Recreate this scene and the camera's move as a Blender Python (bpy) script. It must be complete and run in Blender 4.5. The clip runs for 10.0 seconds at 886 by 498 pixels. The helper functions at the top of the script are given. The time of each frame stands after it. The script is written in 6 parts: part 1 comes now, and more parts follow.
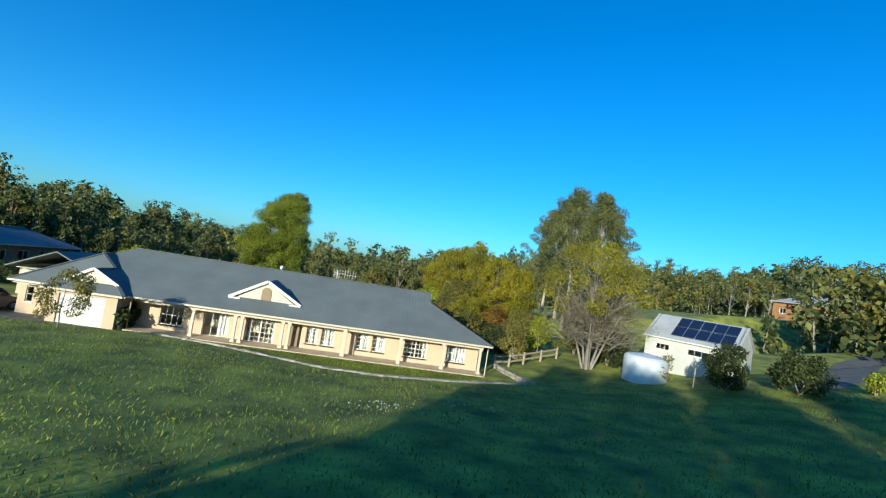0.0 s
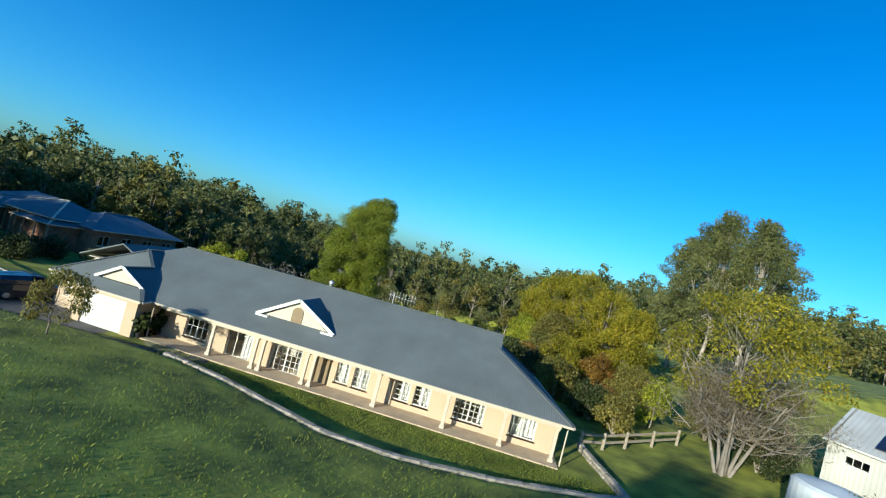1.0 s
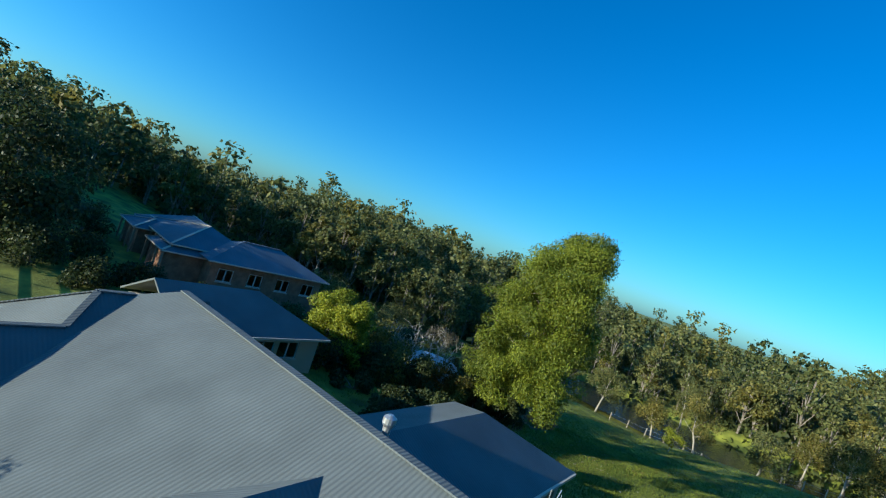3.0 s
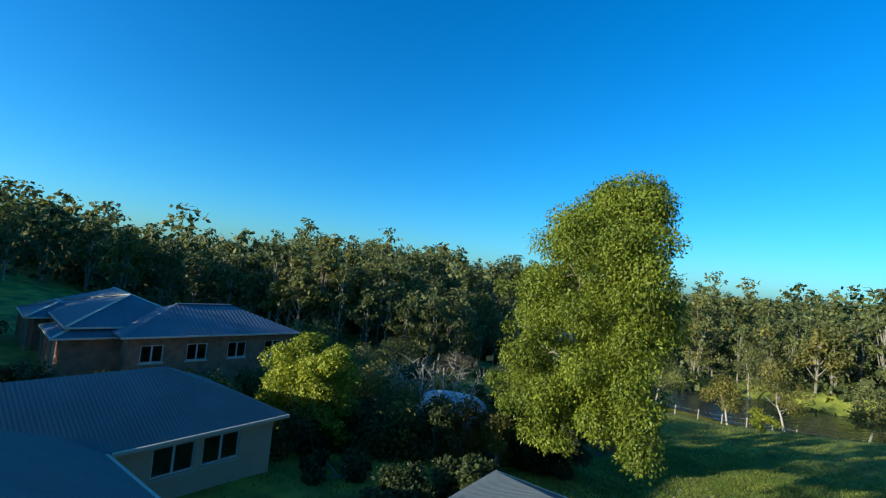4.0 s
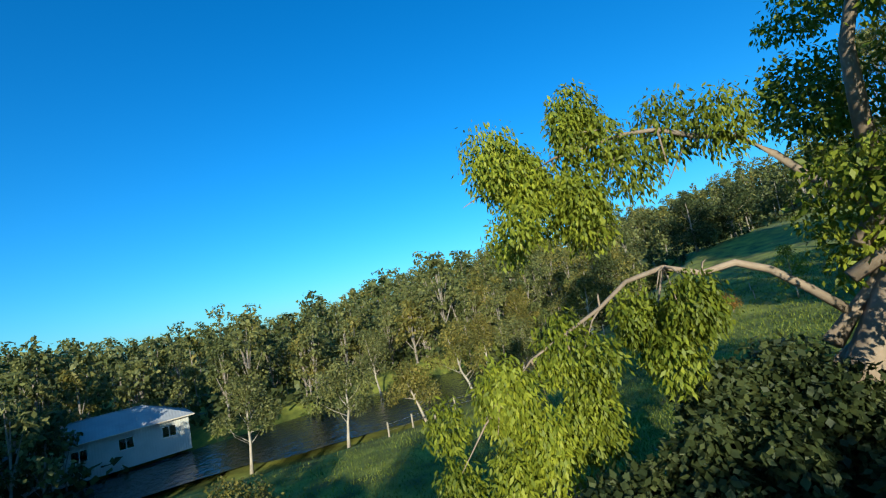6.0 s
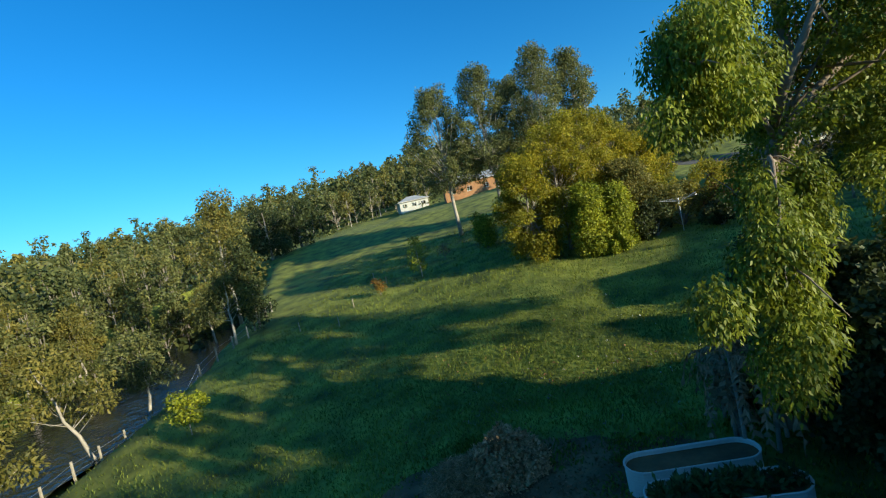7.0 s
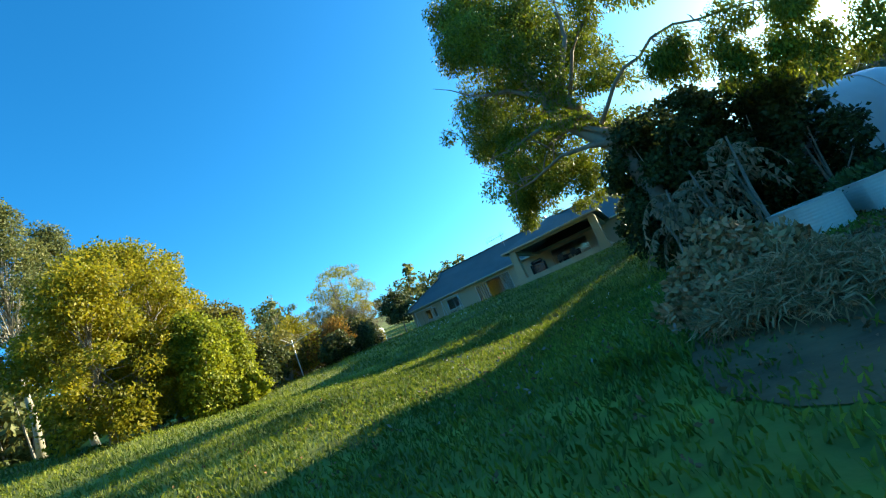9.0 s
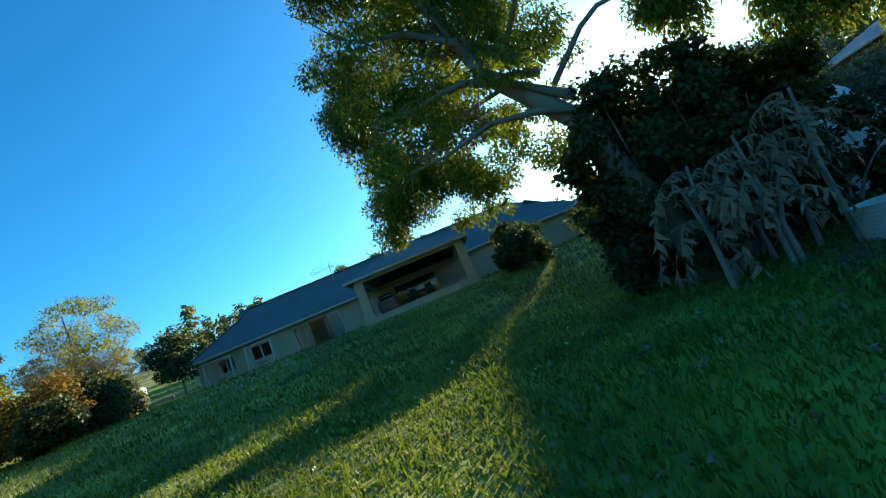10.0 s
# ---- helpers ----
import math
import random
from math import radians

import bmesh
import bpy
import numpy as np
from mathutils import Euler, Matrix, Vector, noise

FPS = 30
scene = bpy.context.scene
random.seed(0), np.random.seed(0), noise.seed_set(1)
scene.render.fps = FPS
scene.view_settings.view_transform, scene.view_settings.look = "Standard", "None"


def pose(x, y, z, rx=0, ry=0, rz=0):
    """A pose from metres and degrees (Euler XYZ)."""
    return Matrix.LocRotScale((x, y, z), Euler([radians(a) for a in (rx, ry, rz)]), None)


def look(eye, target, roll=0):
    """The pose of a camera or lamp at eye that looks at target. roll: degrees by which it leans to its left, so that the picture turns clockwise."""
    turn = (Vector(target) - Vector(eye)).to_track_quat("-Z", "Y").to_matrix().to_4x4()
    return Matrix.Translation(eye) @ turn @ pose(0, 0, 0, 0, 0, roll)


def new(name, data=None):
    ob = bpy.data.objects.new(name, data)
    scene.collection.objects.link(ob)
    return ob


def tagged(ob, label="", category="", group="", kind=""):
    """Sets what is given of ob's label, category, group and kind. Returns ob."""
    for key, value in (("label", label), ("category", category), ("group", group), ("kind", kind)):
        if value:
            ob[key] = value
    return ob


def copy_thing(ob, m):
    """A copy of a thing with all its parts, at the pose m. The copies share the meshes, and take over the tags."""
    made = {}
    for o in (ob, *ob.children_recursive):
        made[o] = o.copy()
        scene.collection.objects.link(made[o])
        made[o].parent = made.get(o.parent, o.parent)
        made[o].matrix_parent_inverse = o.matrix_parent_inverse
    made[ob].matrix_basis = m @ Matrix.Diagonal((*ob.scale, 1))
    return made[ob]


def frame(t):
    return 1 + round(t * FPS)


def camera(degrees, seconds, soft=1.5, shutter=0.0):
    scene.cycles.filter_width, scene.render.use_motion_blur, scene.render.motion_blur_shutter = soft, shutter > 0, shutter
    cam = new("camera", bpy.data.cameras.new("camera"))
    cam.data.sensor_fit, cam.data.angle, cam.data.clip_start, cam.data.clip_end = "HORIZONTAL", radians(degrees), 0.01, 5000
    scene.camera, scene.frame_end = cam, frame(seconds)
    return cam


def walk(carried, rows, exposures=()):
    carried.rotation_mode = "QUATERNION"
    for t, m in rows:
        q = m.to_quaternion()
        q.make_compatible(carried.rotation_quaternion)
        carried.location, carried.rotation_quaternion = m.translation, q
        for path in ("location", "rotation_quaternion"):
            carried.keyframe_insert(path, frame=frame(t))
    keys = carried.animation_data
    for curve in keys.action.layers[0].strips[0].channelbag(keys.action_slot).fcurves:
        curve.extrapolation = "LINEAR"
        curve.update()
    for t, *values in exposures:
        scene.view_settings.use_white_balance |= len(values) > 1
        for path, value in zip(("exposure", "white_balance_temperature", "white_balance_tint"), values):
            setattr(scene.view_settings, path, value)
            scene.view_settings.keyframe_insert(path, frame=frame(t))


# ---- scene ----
cam = camera(88.0, 10.0, soft=1.2)
PATH = [
    (0, (-10.83, -37.41, 7.77), (-9.49, -27.52, 8.31), 9.1),
    (0.5, (-9.05, -33.01, 8.82), (-8.98, -23.01, 9.08), 11.7),
    (1, (-6.89, -28.28, 9.94), (-8.20, -18.37, 10.19), 14.7),
    (1.5, (-6.56, -20.84, 10.54), (-9.85, -11.40, 10.74), 17.0),
    (2, (-6.73, -15.30, 11.15), (-11.31, -6.41, 11.30), 19.0),
    (2.5, (-8.21, -9.98, 11.93), (-13.84, -1.71, 11.81), 21.9),
    (3.8, (-16.65, 3.85, 9.77), (-22.77, 11.75, 10.19), 9.2),
    (4, (-17.16, 5.00, 9.76), (-23.09, 13.03, 10.26), 5.7),
    (4.5, (-22.20, 8.69, 8.00), (-26.62, 17.62, 8.90), -0.9),
    (5, (-26.70, 12.43, 6.72), (-28.66, 22.16, 7.90), -6.3),
    (5.2, (-28.31, 14.18, 6.04), (-29.39, 24.02, 7.43), -8.7),
    (6.3, (-41.87, 35.63, 5.31), (-35.14, 42.99, 6.06), -11.4),
    (6.5, (-42.96, 37.71, 5.81), (-34.94, 43.67, 6.11), -11.4),
    (7, (-43.80, 44.41, 5.46), (-33.89, 45.60, 4.81), -12.9),
    (7.5, (-40.17, 48.23, 2.80), (-30.61, 45.47, 1.88), -15.2),
    (8, (-36.19, 50.35, 0.54), (-27.79, 44.94, 0.14), -16.1),
    (8.5, (-32.43, 54.44, -0.33), (-26.06, 46.81, 0.74), -20.9),
    (9, (-27.31, 55.36, -2.18), (-23.58, 46.28, -0.27), -23.1),
    (9.5, (-24.54, 51.76, -1.46), (-22.16, 42.16, 0.01), -22.6),
    (10, (-22.36, 47.91, -1.16), (-22.85, 38.00, 0.07), -22.9),
]
walk(cam, [(t, look(eye, target, roll)) for t, eye, target, roll in PATH],
     [(0, 0.58, 5950, 6), (2.5, 0.6, 5900, 6), (4.5, 0.7, 6000, 6), (5.2, 0.7, 6050, 6), (6.5, 0.55, 6350, 6), (7, 0.66, 6600, 6), (7.5, 1.15, 6900, 6), (8, 1.65, 7200, 4), (8.5, 1.75, 7500, 3), (9, 1.65, 7400, 1), (10, 1.2, 7200, 0)])

# ---- sky and sun ----
SUN_BEARING, SUN_HEIGHT = 150.0, 13.0   # degrees to the left of +y, and above the horizon
world = bpy.data.worlds.new("world")
scene.world = world
world.use_nodes = True
wn = world.node_tree
sky = wn.nodes.new("ShaderNodeTexSky")
sky.sky_type = "NISHITA"
sky.sun_disc = False
sky.sun_elevation = radians(SUN_HEIGHT)
sky.sun_rotation = radians(-SUN_BEARING)
sky.altitude = 200
sky.air_density, sky.dust_density, sky.ozone_density = 1.0, 1.0, 6.0
deep = wn.nodes.new("ShaderNodeHueSaturation")
deep.inputs["Saturation"].default_value = 1.14
cool = wn.nodes.new("ShaderNodeMix")
cool.data_type, cool.blend_type = "RGBA", "MULTIPLY"
cool.inputs[0].default_value, cool.inputs[7].default_value = 1.0, (0.70, 1.04, 1.02, 1)
wn.links.new(sky.outputs[0], deep.inputs["Color"])
wn.links.new(deep.outputs[0], cool.inputs[6])
wn.links.new(cool.outputs[2], wn.nodes["Background"].inputs[0])
wn.nodes["Background"].inputs[1].default_value = 0.15
sun_dir = Vector((-math.sin(radians(SUN_BEARING)) * math.cos(radians(SUN_HEIGHT)),
                  math.cos(radians(SUN_BEARING)) * math.cos(radians(SUN_HEIGHT)), math.sin(radians(SUN_HEIGHT))))
sun = new("sun", bpy.data.lights.new("sun", "SUN"))
sun.data.energy, sun.data.angle, sun.data.color = 5.0, radians(0.6), (1.0, 0.93, 0.72)
sun.matrix_world = look(sun_dir * 100, (0, 0, 0))


# ---- materials ----
def material(name, base, rough=0.7, metal=0.0, vary=0.15, scale=3.0, fine=40.0, bump=0.1, second=None, random_vary=0.0, island=False, translucent=0.0, coat=0.0, spec=0.5):
    """A surface with variation at two scales, fine relief, and optional variation from piece to piece."""
    m = bpy.data.materials.new(name)
    m.use_nodes = True
    nt = m.node_tree
    n, l = nt.nodes, nt.links
    b = n["Principled BSDF"]
    b.inputs["Roughness"].default_value = rough
    b.inputs["Metallic"].default_value = metal
    b.inputs["Specular IOR Level"].default_value = spec
    b.inputs["Coat Weight"].default_value = coat
    tc = n.new("ShaderNodeTexCoord")
    n1 = n.new("ShaderNodeTexNoise")
    n1.inputs["Scale"].default_value = scale
    n1.inputs["Detail"].default_value = 4
    n2 = n.new("ShaderNodeTexNoise")
    n2.inputs["Scale"].default_value = fine
    n2.inputs["Detail"].default_value = 3
    for q in (n1, n2):
        l.new(tc.outputs["Object"], q.inputs["Vector"])
    dark = tuple(c * (1 - vary) for c in base)
    light = tuple(min(1, c * (1 + vary)) for c in (second or base))
    ramp = n.new("ShaderNodeMix")
    ramp.data_type = "RGBA"
    ramp.inputs[6].default_value, ramp.inputs[7].default_value = (*dark, 1), (*light, 1)
    mr = n.new("ShaderNodeMapRange")
    mr.inputs[1].default_value, mr.inputs[2].default_value = 0.3, 0.7
    l.new(n1.outputs[0], mr.inputs[0])
    l.new(mr.outputs[0], ramp.inputs[0])
    col = ramp.outputs[2]
    if random_vary:
        src = n.new("ShaderNodeNewGeometry").outputs["Random Per Island"] if island else n.new("ShaderNodeObjectInfo").outputs["Random"]
        hsv = n.new("ShaderNodeHueSaturation")
        vr = n.new("ShaderNodeMapRange")
        vr.inputs[3].default_value, vr.inputs[4].default_value = 1 - random_vary, 1 + random_vary
        l.new(src, vr.inputs[0])
        l.new(vr.outputs[0], hsv.inputs["Value"])
        hr = n.new("ShaderNodeMapRange")
        hr.inputs[3].default_value, hr.inputs[4].default_value = 0.5 + 0.03 * random_vary, 0.5 - 0.05 * random_vary
        l.new(src, hr.inputs[0])
        l.new(hr.outputs[0], hsv.inputs["Hue"])
        l.new(col, hsv.inputs["Color"])
        col = hsv.outputs[0]
    fm = n.new("ShaderNodeMix")
    fm.data_type = "RGBA"
    fm.blend_type = "MULTIPLY"
    fm.inputs[0].default_value = 0.35 * min(1, vary * 4)
    l.new(col, fm.inputs[6])
    l.new(n2.outputs[0], fm.inputs[7])
    l.new(fm.outputs[2], b.inputs["Base Color"])
    if bump:
        bp = n.new("ShaderNodeBump")
        bp.inputs["Strength"].default_value = bump
        bp.inputs["Distance"].default_value = 0.02
        l.new(n2.outputs[0], bp.inputs["Height"])
        l.new(bp.outputs[0], b.inputs["Normal"])
    if translucent:
        tr = n.new("ShaderNodeBsdfTranslucent")
        l.new(fm.outputs[2], tr.inputs["Color"])
        mx = n.new("ShaderNodeMixShader")
        mx.inputs[0].default_value = translucent
        l.new(b.outputs[0], mx.inputs[1])
        l.new(tr.outputs[0], mx.inputs[2])
        l.new(mx.outputs[0], n["Material Output"].inputs["Surface"])
    return m


def leaf(name, base, second, vary=0.45, through_light=0.42):
    return material(name, base, rough=0.55, second=second, vary=0.25, scale=0.35, fine=6, bump=0, random_vary=vary, island=True, translucent=through_light, spec=0.3)


M = {
    "grass": material("lawn", (0.115, 0.16, 0.015), 0.9, second=(0.24, 0.25, 0.03), vary=0.45, scale=0.5, fine=5, bump=1.0),
    "render": material("cream_render", (0.53, 0.40, 0.27), 0.85, vary=0.05, scale=0.8, fine=60, bump=0.15),
    "trim": material("cream_trim", (0.54, 0.46, 0.35), 0.5, vary=0.04, bump=0.03),
    "white": material("white_paint", (0.60, 0.58, 0.54), 0.45, vary=0.05, bump=0.04),
    "curtain": material("pale_curtain", (0.36, 0.35, 0.33), 0.9, vary=0.1, scale=6),
    "paving": material("tan_paving", (0.52, 0.40, 0.27), 0.85, vary=0.12, scale=1.5, fine=30, bump=0.2),
    "concrete": material("concrete_drive", (0.125, 0.115, 0.105), 0.9, vary=0.3, scale=0.7, fine=30, bump=0.25),
    "stone": material("pale_stone", (0.33, 0.29, 0.235), 0.9, vary=0.25, scale=3, fine=25, bump=0.5, random_vary=0.3),
    "wood": material("weathered_wood", (0.36, 0.30, 0.22), 0.9, vary=0.25, scale=4, fine=40, bump=0.4),
    "bark": material("grey_bark", (0.30, 0.25, 0.20), 0.95, vary=0.35, scale=2.5, fine=18, bump=0.5),
    "bark_pale": material("pale_gum_bark", (0.42, 0.36, 0.28), 0.8, vary=0.25, scale=1.5, fine=12, bump=0.3),
    "bark_gum": material("smooth_gum_bark", (0.27, 0.20, 0.14), 0.85, vary=0.3, scale=1.2, fine=9, bump=0.4),
    "steel": material("galvanised_steel", (0.55, 0.55, 0.54), 0.4, metal=0.7, vary=0.1, bump=0.05),
    "black": material("black_plastic", (0.02, 0.02, 0.022), 0.5, vary=0.2),
    "water": material("pond_water", (0.02, 0.03, 0.03), 0.1, vary=0.2, scale=0.4, fine=1.2, bump=1.0),
    "dry_lawn": material("dry_lawn", (0.20, 0.20, 0.08), 0.95, second=(0.29, 0.27, 0.13), vary=0.3, scale=1.5, fine=14, bump=0.8),
    "soil": material("dark_soil", (0.21, 0.105, 0.045), 0.95, vary=0.5, scale=0.8, fine=7, bump=1.0),
    "gum": leaf("gum_leaves", (0.145, 0.19, 0.014), (0.225, 0.26, 0.022), 0.38, 0.36),
    "gum_far": leaf("grey_gum_leaves", (0.13, 0.155, 0.05), (0.21, 0.215, 0.065)),
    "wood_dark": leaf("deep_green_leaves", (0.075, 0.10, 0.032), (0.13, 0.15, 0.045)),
    "wattle": leaf("wattle_leaves", (0.26, 0.26, 0.02), (0.40, 0.35, 0.025), 0.4, 0.5),
    "bright": leaf("bright_leaves", (0.21, 0.27, 0.02), (0.36, 0.38, 0.03)),
    "dark": leaf("dark_leaves", (0.045, 0.07, 0.022), (0.085, 0.105, 0.032)),
}

M["water"].node_tree.nodes["Bump"].inputs["Distance"].default_value = 0.16


def corrugated(name, base, direction, pitch=0.14, strength=0.36):
    """Painted steel sheet with ribs across the given axis."""
    m = material(name, base, 0.6, spec=0.15, vary=0.12, scale=0.5, fine=25, bump=0)
    n, l = m.node_tree.nodes, m.node_tree.links
    w = n.new("ShaderNodeTexWave")
    w.wave_type, w.bands_direction, w.wave_profile = "BANDS", direction, "SIN"
    w.inputs["Scale"].default_value = 0.314 / pitch
    l.new(n["Texture Coordinate"].outputs["Object"], w.inputs["Vector"])
    b = n.new("ShaderNodeBump")
    b.inputs["Strength"].default_value, b.inputs["Distance"].default_value = strength, 0.03
    l.new(w.outputs["Fac"], b.inputs["Height"])
    l.new(b.outputs[0], n["Principled BSDF"].inputs["Normal"])
    return m


def clear_glass(name, tint=(0.9, 0.95, 0.95)):
    m = bpy.data.materials.new(name)
    m.use_nodes = True
    b = m.node_tree.nodes["Principled BSDF"]
    b.inputs["Base Color"].default_value = (*tint, 1)
    b.inputs["Roughness"].default_value = 0.02
    b.inputs["IOR"].default_value = 1.45
    b.inputs["Transmission Weight"].default_value = 1.0
    return m


M |= {
    "roof": corrugated("grey_steel_roof", (0.14, 0.155, 0.155), "X"),
    "roof_side": corrugated("grey_steel_hip", (0.14, 0.155, 0.155), "Y"),
    "roof_blue": corrugated("blue_grey_roof", (0.13, 0.16, 0.19), "X", 0.3),
    "roof_pale": corrugated("pale_shed_roof", (0.36, 0.37, 0.38), "X", 0.3),
    "sheet": corrugated("cream_sheet_wall", (0.50, 0.49, 0.44), "X", 0.25),
    "bed": corrugated("cream_ribbed_steel", (0.66, 0.64, 0.58), "Z", 0.08, 0.2),
    "glass": clear_glass("window_glass"),
    "brick": material("brown_brick", (0.33, 0.17, 0.10), 0.9, vary=0.25, scale=2, fine=12, bump=0.2),
    "brick_pale": material("pale_brick", (0.46, 0.30, 0.19), 0.9, vary=0.2, scale=2, fine=14, bump=0.2),
    "fawn": material("fawn_return", (0.26, 0.19, 0.11), 0.9, vary=0.08),
    "room": material("room_plaster", (0.55, 0.5, 0.42), 0.9, vary=0.05),
    "car": material("dark_blue_car_paint", (0.015, 0.02, 0.035), 0.25, metal=0.4, vary=0.05, bump=0, coat=0.8),
    "tyre": material("black_tyre", (0.02, 0.02, 0.02), 0.85, vary=0.2),
    "chrome": material("bright_metal", (0.7, 0.7, 0.7), 0.2, metal=1.0, vary=0.05, bump=0),
    "lamp_red": material("red_lamp", (0.35, 0.02, 0.02), 0.2, vary=0.1, bump=0),
    "lamp_white": material("clear_lamp", (0.8, 0.8, 0.8), 0.1, vary=0.05, bump=0),
    "solar": material("solar_cell", (0.012, 0.018, 0.045), 0.12, vary=0.15, scale=2, bump=0, coat=0.5),
    "straw": material("dry_brush", (0.54, 0.31, 0.14), 0.95, vary=0.3, scale=4, fine=30, bump=0.3, random_vary=0.4, island=True),
    "hay": material("brown_hay", (0.42, 0.25, 0.11), 0.95, vary=0.3, scale=4, random_vary=0.4, island=True),
    "frond": material("withered_frond", (0.36, 0.235, 0.13), 0.95, vary=0.3, scale=3, random_vary=0.35, island=True, translucent=0.2),
    "blue": material("blue_plastic", (0.02, 0.10, 0.55), 0.4, vary=0.05),
    "tarp": material("blue_grey_tarpaulin", (0.06, 0.10, 0.16), 0.6, vary=0.15, scale=2),
    "canvas": material("white_tunnel_cover", (0.52, 0.55, 0.57), 0.5, vary=0.06, scale=1.5, bump=0.1),
    "blade": material("grass_blade", (0.115, 0.19, 0.014), 0.7, second=(0.20, 0.235, 0.024), vary=0.3, scale=0.3, fine=5, bump=0, random_vary=0.4, island=True, translucent=0.35),
    "petal": material("white_clover", (0.75, 0.74, 0.68), 0.8, vary=0.1),
    "litter": material("brown_leaf_litter", (0.26, 0.14, 0.06), 0.95, vary=0.3, scale=4, random_vary=0.5, island=True),
    "dead": material("bare_grey_wood", (0.27, 0.235, 0.195), 0.9, vary=0.25, scale=3),
    "dead_pale": material("bare_pale_wood", (0.46, 0.40, 0.33), 0.9, vary=0.2, scale=3),
    "dust": leaf("thin_dry_twigs", (0.20, 0.165, 0.10), (0.28, 0.23, 0.13)),
    "olive": leaf("olive_leaves", (0.16, 0.165, 0.035), (0.26, 0.23, 0.05)),
    "rust": leaf("russet_leaves", (0.20, 0.10, 0.02), (0.30, 0.19, 0.03)),
    "timber": material("orange_timber", (0.42, 0.20, 0.08), 0.7, vary=0.2, scale=2),
    "kitchen_green": leaf("garden_greens", (0.05, 0.11, 0.03), (0.10, 0.17, 0.05)),
}


# ---- mesh helpers ----
def mesh_object(name, verts, faces, mat, parent=None, label="", smooth=False):
    me = bpy.data.meshes.new(name)
    me.from_pydata([tuple(v) for v in verts], [], [tuple(f) for f in faces])
    me.materials.append(mat)
    if smooth:
        me.polygons.foreach_set("use_smooth", [True] * len(me.polygons))
    me.update()
    ob = new(name, me)
    if parent:
        ob.parent = parent
        ob.matrix_parent_inverse = parent.matrix_world.inverted()
    if label:
        ob["label"] = label
    return ob


def part(name, bm, mat, parent=None, label="", smooth=False):
    me = bpy.data.meshes.new(name)
    bmesh.ops.recalc_face_normals(bm, faces=bm.faces)
    bm.to_mesh(me)
    bm.free()
    me.materials.append(mat)
    if smooth:
        me.polygons.foreach_set("use_smooth", [True] * len(me.polygons))
    ob = new(name, me)
    if parent:
        ob.parent = parent
        ob.matrix_parent_inverse = parent.matrix_world.inverted()
    if label:
        ob["label"] = label
    return ob


def thing(name, x, y, z, label, category, group="", kind=""):
    ob = new(name)
    ob.location = (x, y, z)
    bpy.context.view_layer.update()
    return tagged(ob, label, category, group, kind)


def box(bm, x0, x1, y0, y1, z0, z1, bevel=0.0):
    v = [bm.verts.new(c) for c in ((x0, y0, z0), (x1, y0, z0), (x1, y1, z0), (x0, y1, z0), (x0, y0, z1), (x1, y0, z1), (x1, y1, z1), (x0, y1, z1))]
    fs = [bm.faces.new([v[i] for i in q]) for q in ((3, 2, 1, 0), (4, 5, 6, 7), (0, 1, 5, 4), (1, 2, 6, 5), (2, 3, 7, 6), (3, 0, 4, 7))]
    if bevel:
        es = list({e for q in fs for e in q.edges})
        bmesh.ops.bevel(bm, geom=es, offset=bevel, segments=1, affect="EDGES")
    return bm


def tube(bm, points, radii, seg=8):
    """A tapered tube along points."""
    rings = []
    pts = [Vector(p) for p in points]
    for i, p in enumerate(pts):
        d = (pts[min(i + 1, len(pts) - 1)] - pts[max(i - 1, 0)]).normalized()
        a = d.orthogonal().normalized()
        b = d.cross(a)
        rings.append([bm.verts.new(p + radii[i] * (math.cos(2 * math.pi * k / seg) * a + math.sin(2 * math.pi * k / seg) * b)) for k in range(seg)])
    for r0, r1 in zip(rings, rings[1:]):
        for k in range(seg):
            best = (k, (k + 1) % seg)
            bm.faces.new((r0[best[0]], r0[best[1]], r1[best[1]], r1[best[0]]))
    bm.faces.new(list(reversed(rings[0])))
    bm.faces.new(rings[-1])
    return bm


def quads_object(name, v, mat, parent=None, label=""):
    """A mesh of loose quads from an array (n, 4, 3)."""
    n = len(v)
    me = bpy.data.meshes.new(name)
    me.vertices.add(4 * n)
    me.vertices.foreach_set("co", v.astype(np.float32).ravel())
    me.loops.add(4 * n)
    me.loops.foreach_set("vertex_index", np.arange(4 * n, dtype=np.int32))
    me.polygons.add(n)
    me.polygons.foreach_set("loop_start", np.arange(0, 4 * n, 4, dtype=np.int32))
    me.materials.append(mat)
    me.update(calc_edges=True)
    ob = new(name, me)
    if parent:
        ob.parent = parent
        ob.matrix_parent_inverse = parent.matrix_world.inverted()
    if label:
        ob["label"] = label
    return ob


# ---- the lie of the land ----
PY = np.array([-400, -90, -41, -7, -4.6, 12, 17, 21.5, 26, 36, 46, 54, 66, 74, 88, 100, 150, 260, 900], float)
PZ = np.array([14, 6, 3.6, 0.62, 0.55, 0.0, -0.14, -0.42, -1.15, -3.0, -3.5, -4.3, -4.9, -5.6, -5.6, -4.9, -3, 5, 14], float)


POND = (-8.0, 85.5, 60.0, 11.5, -5.6)     # middle, half length and width, water level


def wall_y(x):
    """The line of the low stone wall in front of the house."""
    return np.interp(x, [-60, -40, -30, -24, -20, -16, -13, -9.5, -4.7, 0.6, 2.6, 60], [-6.5, -5, -3.4, -3.2, -4.2, -5.6, -6.7, -6.8, -5.9, -4.1, -3.0, 8])


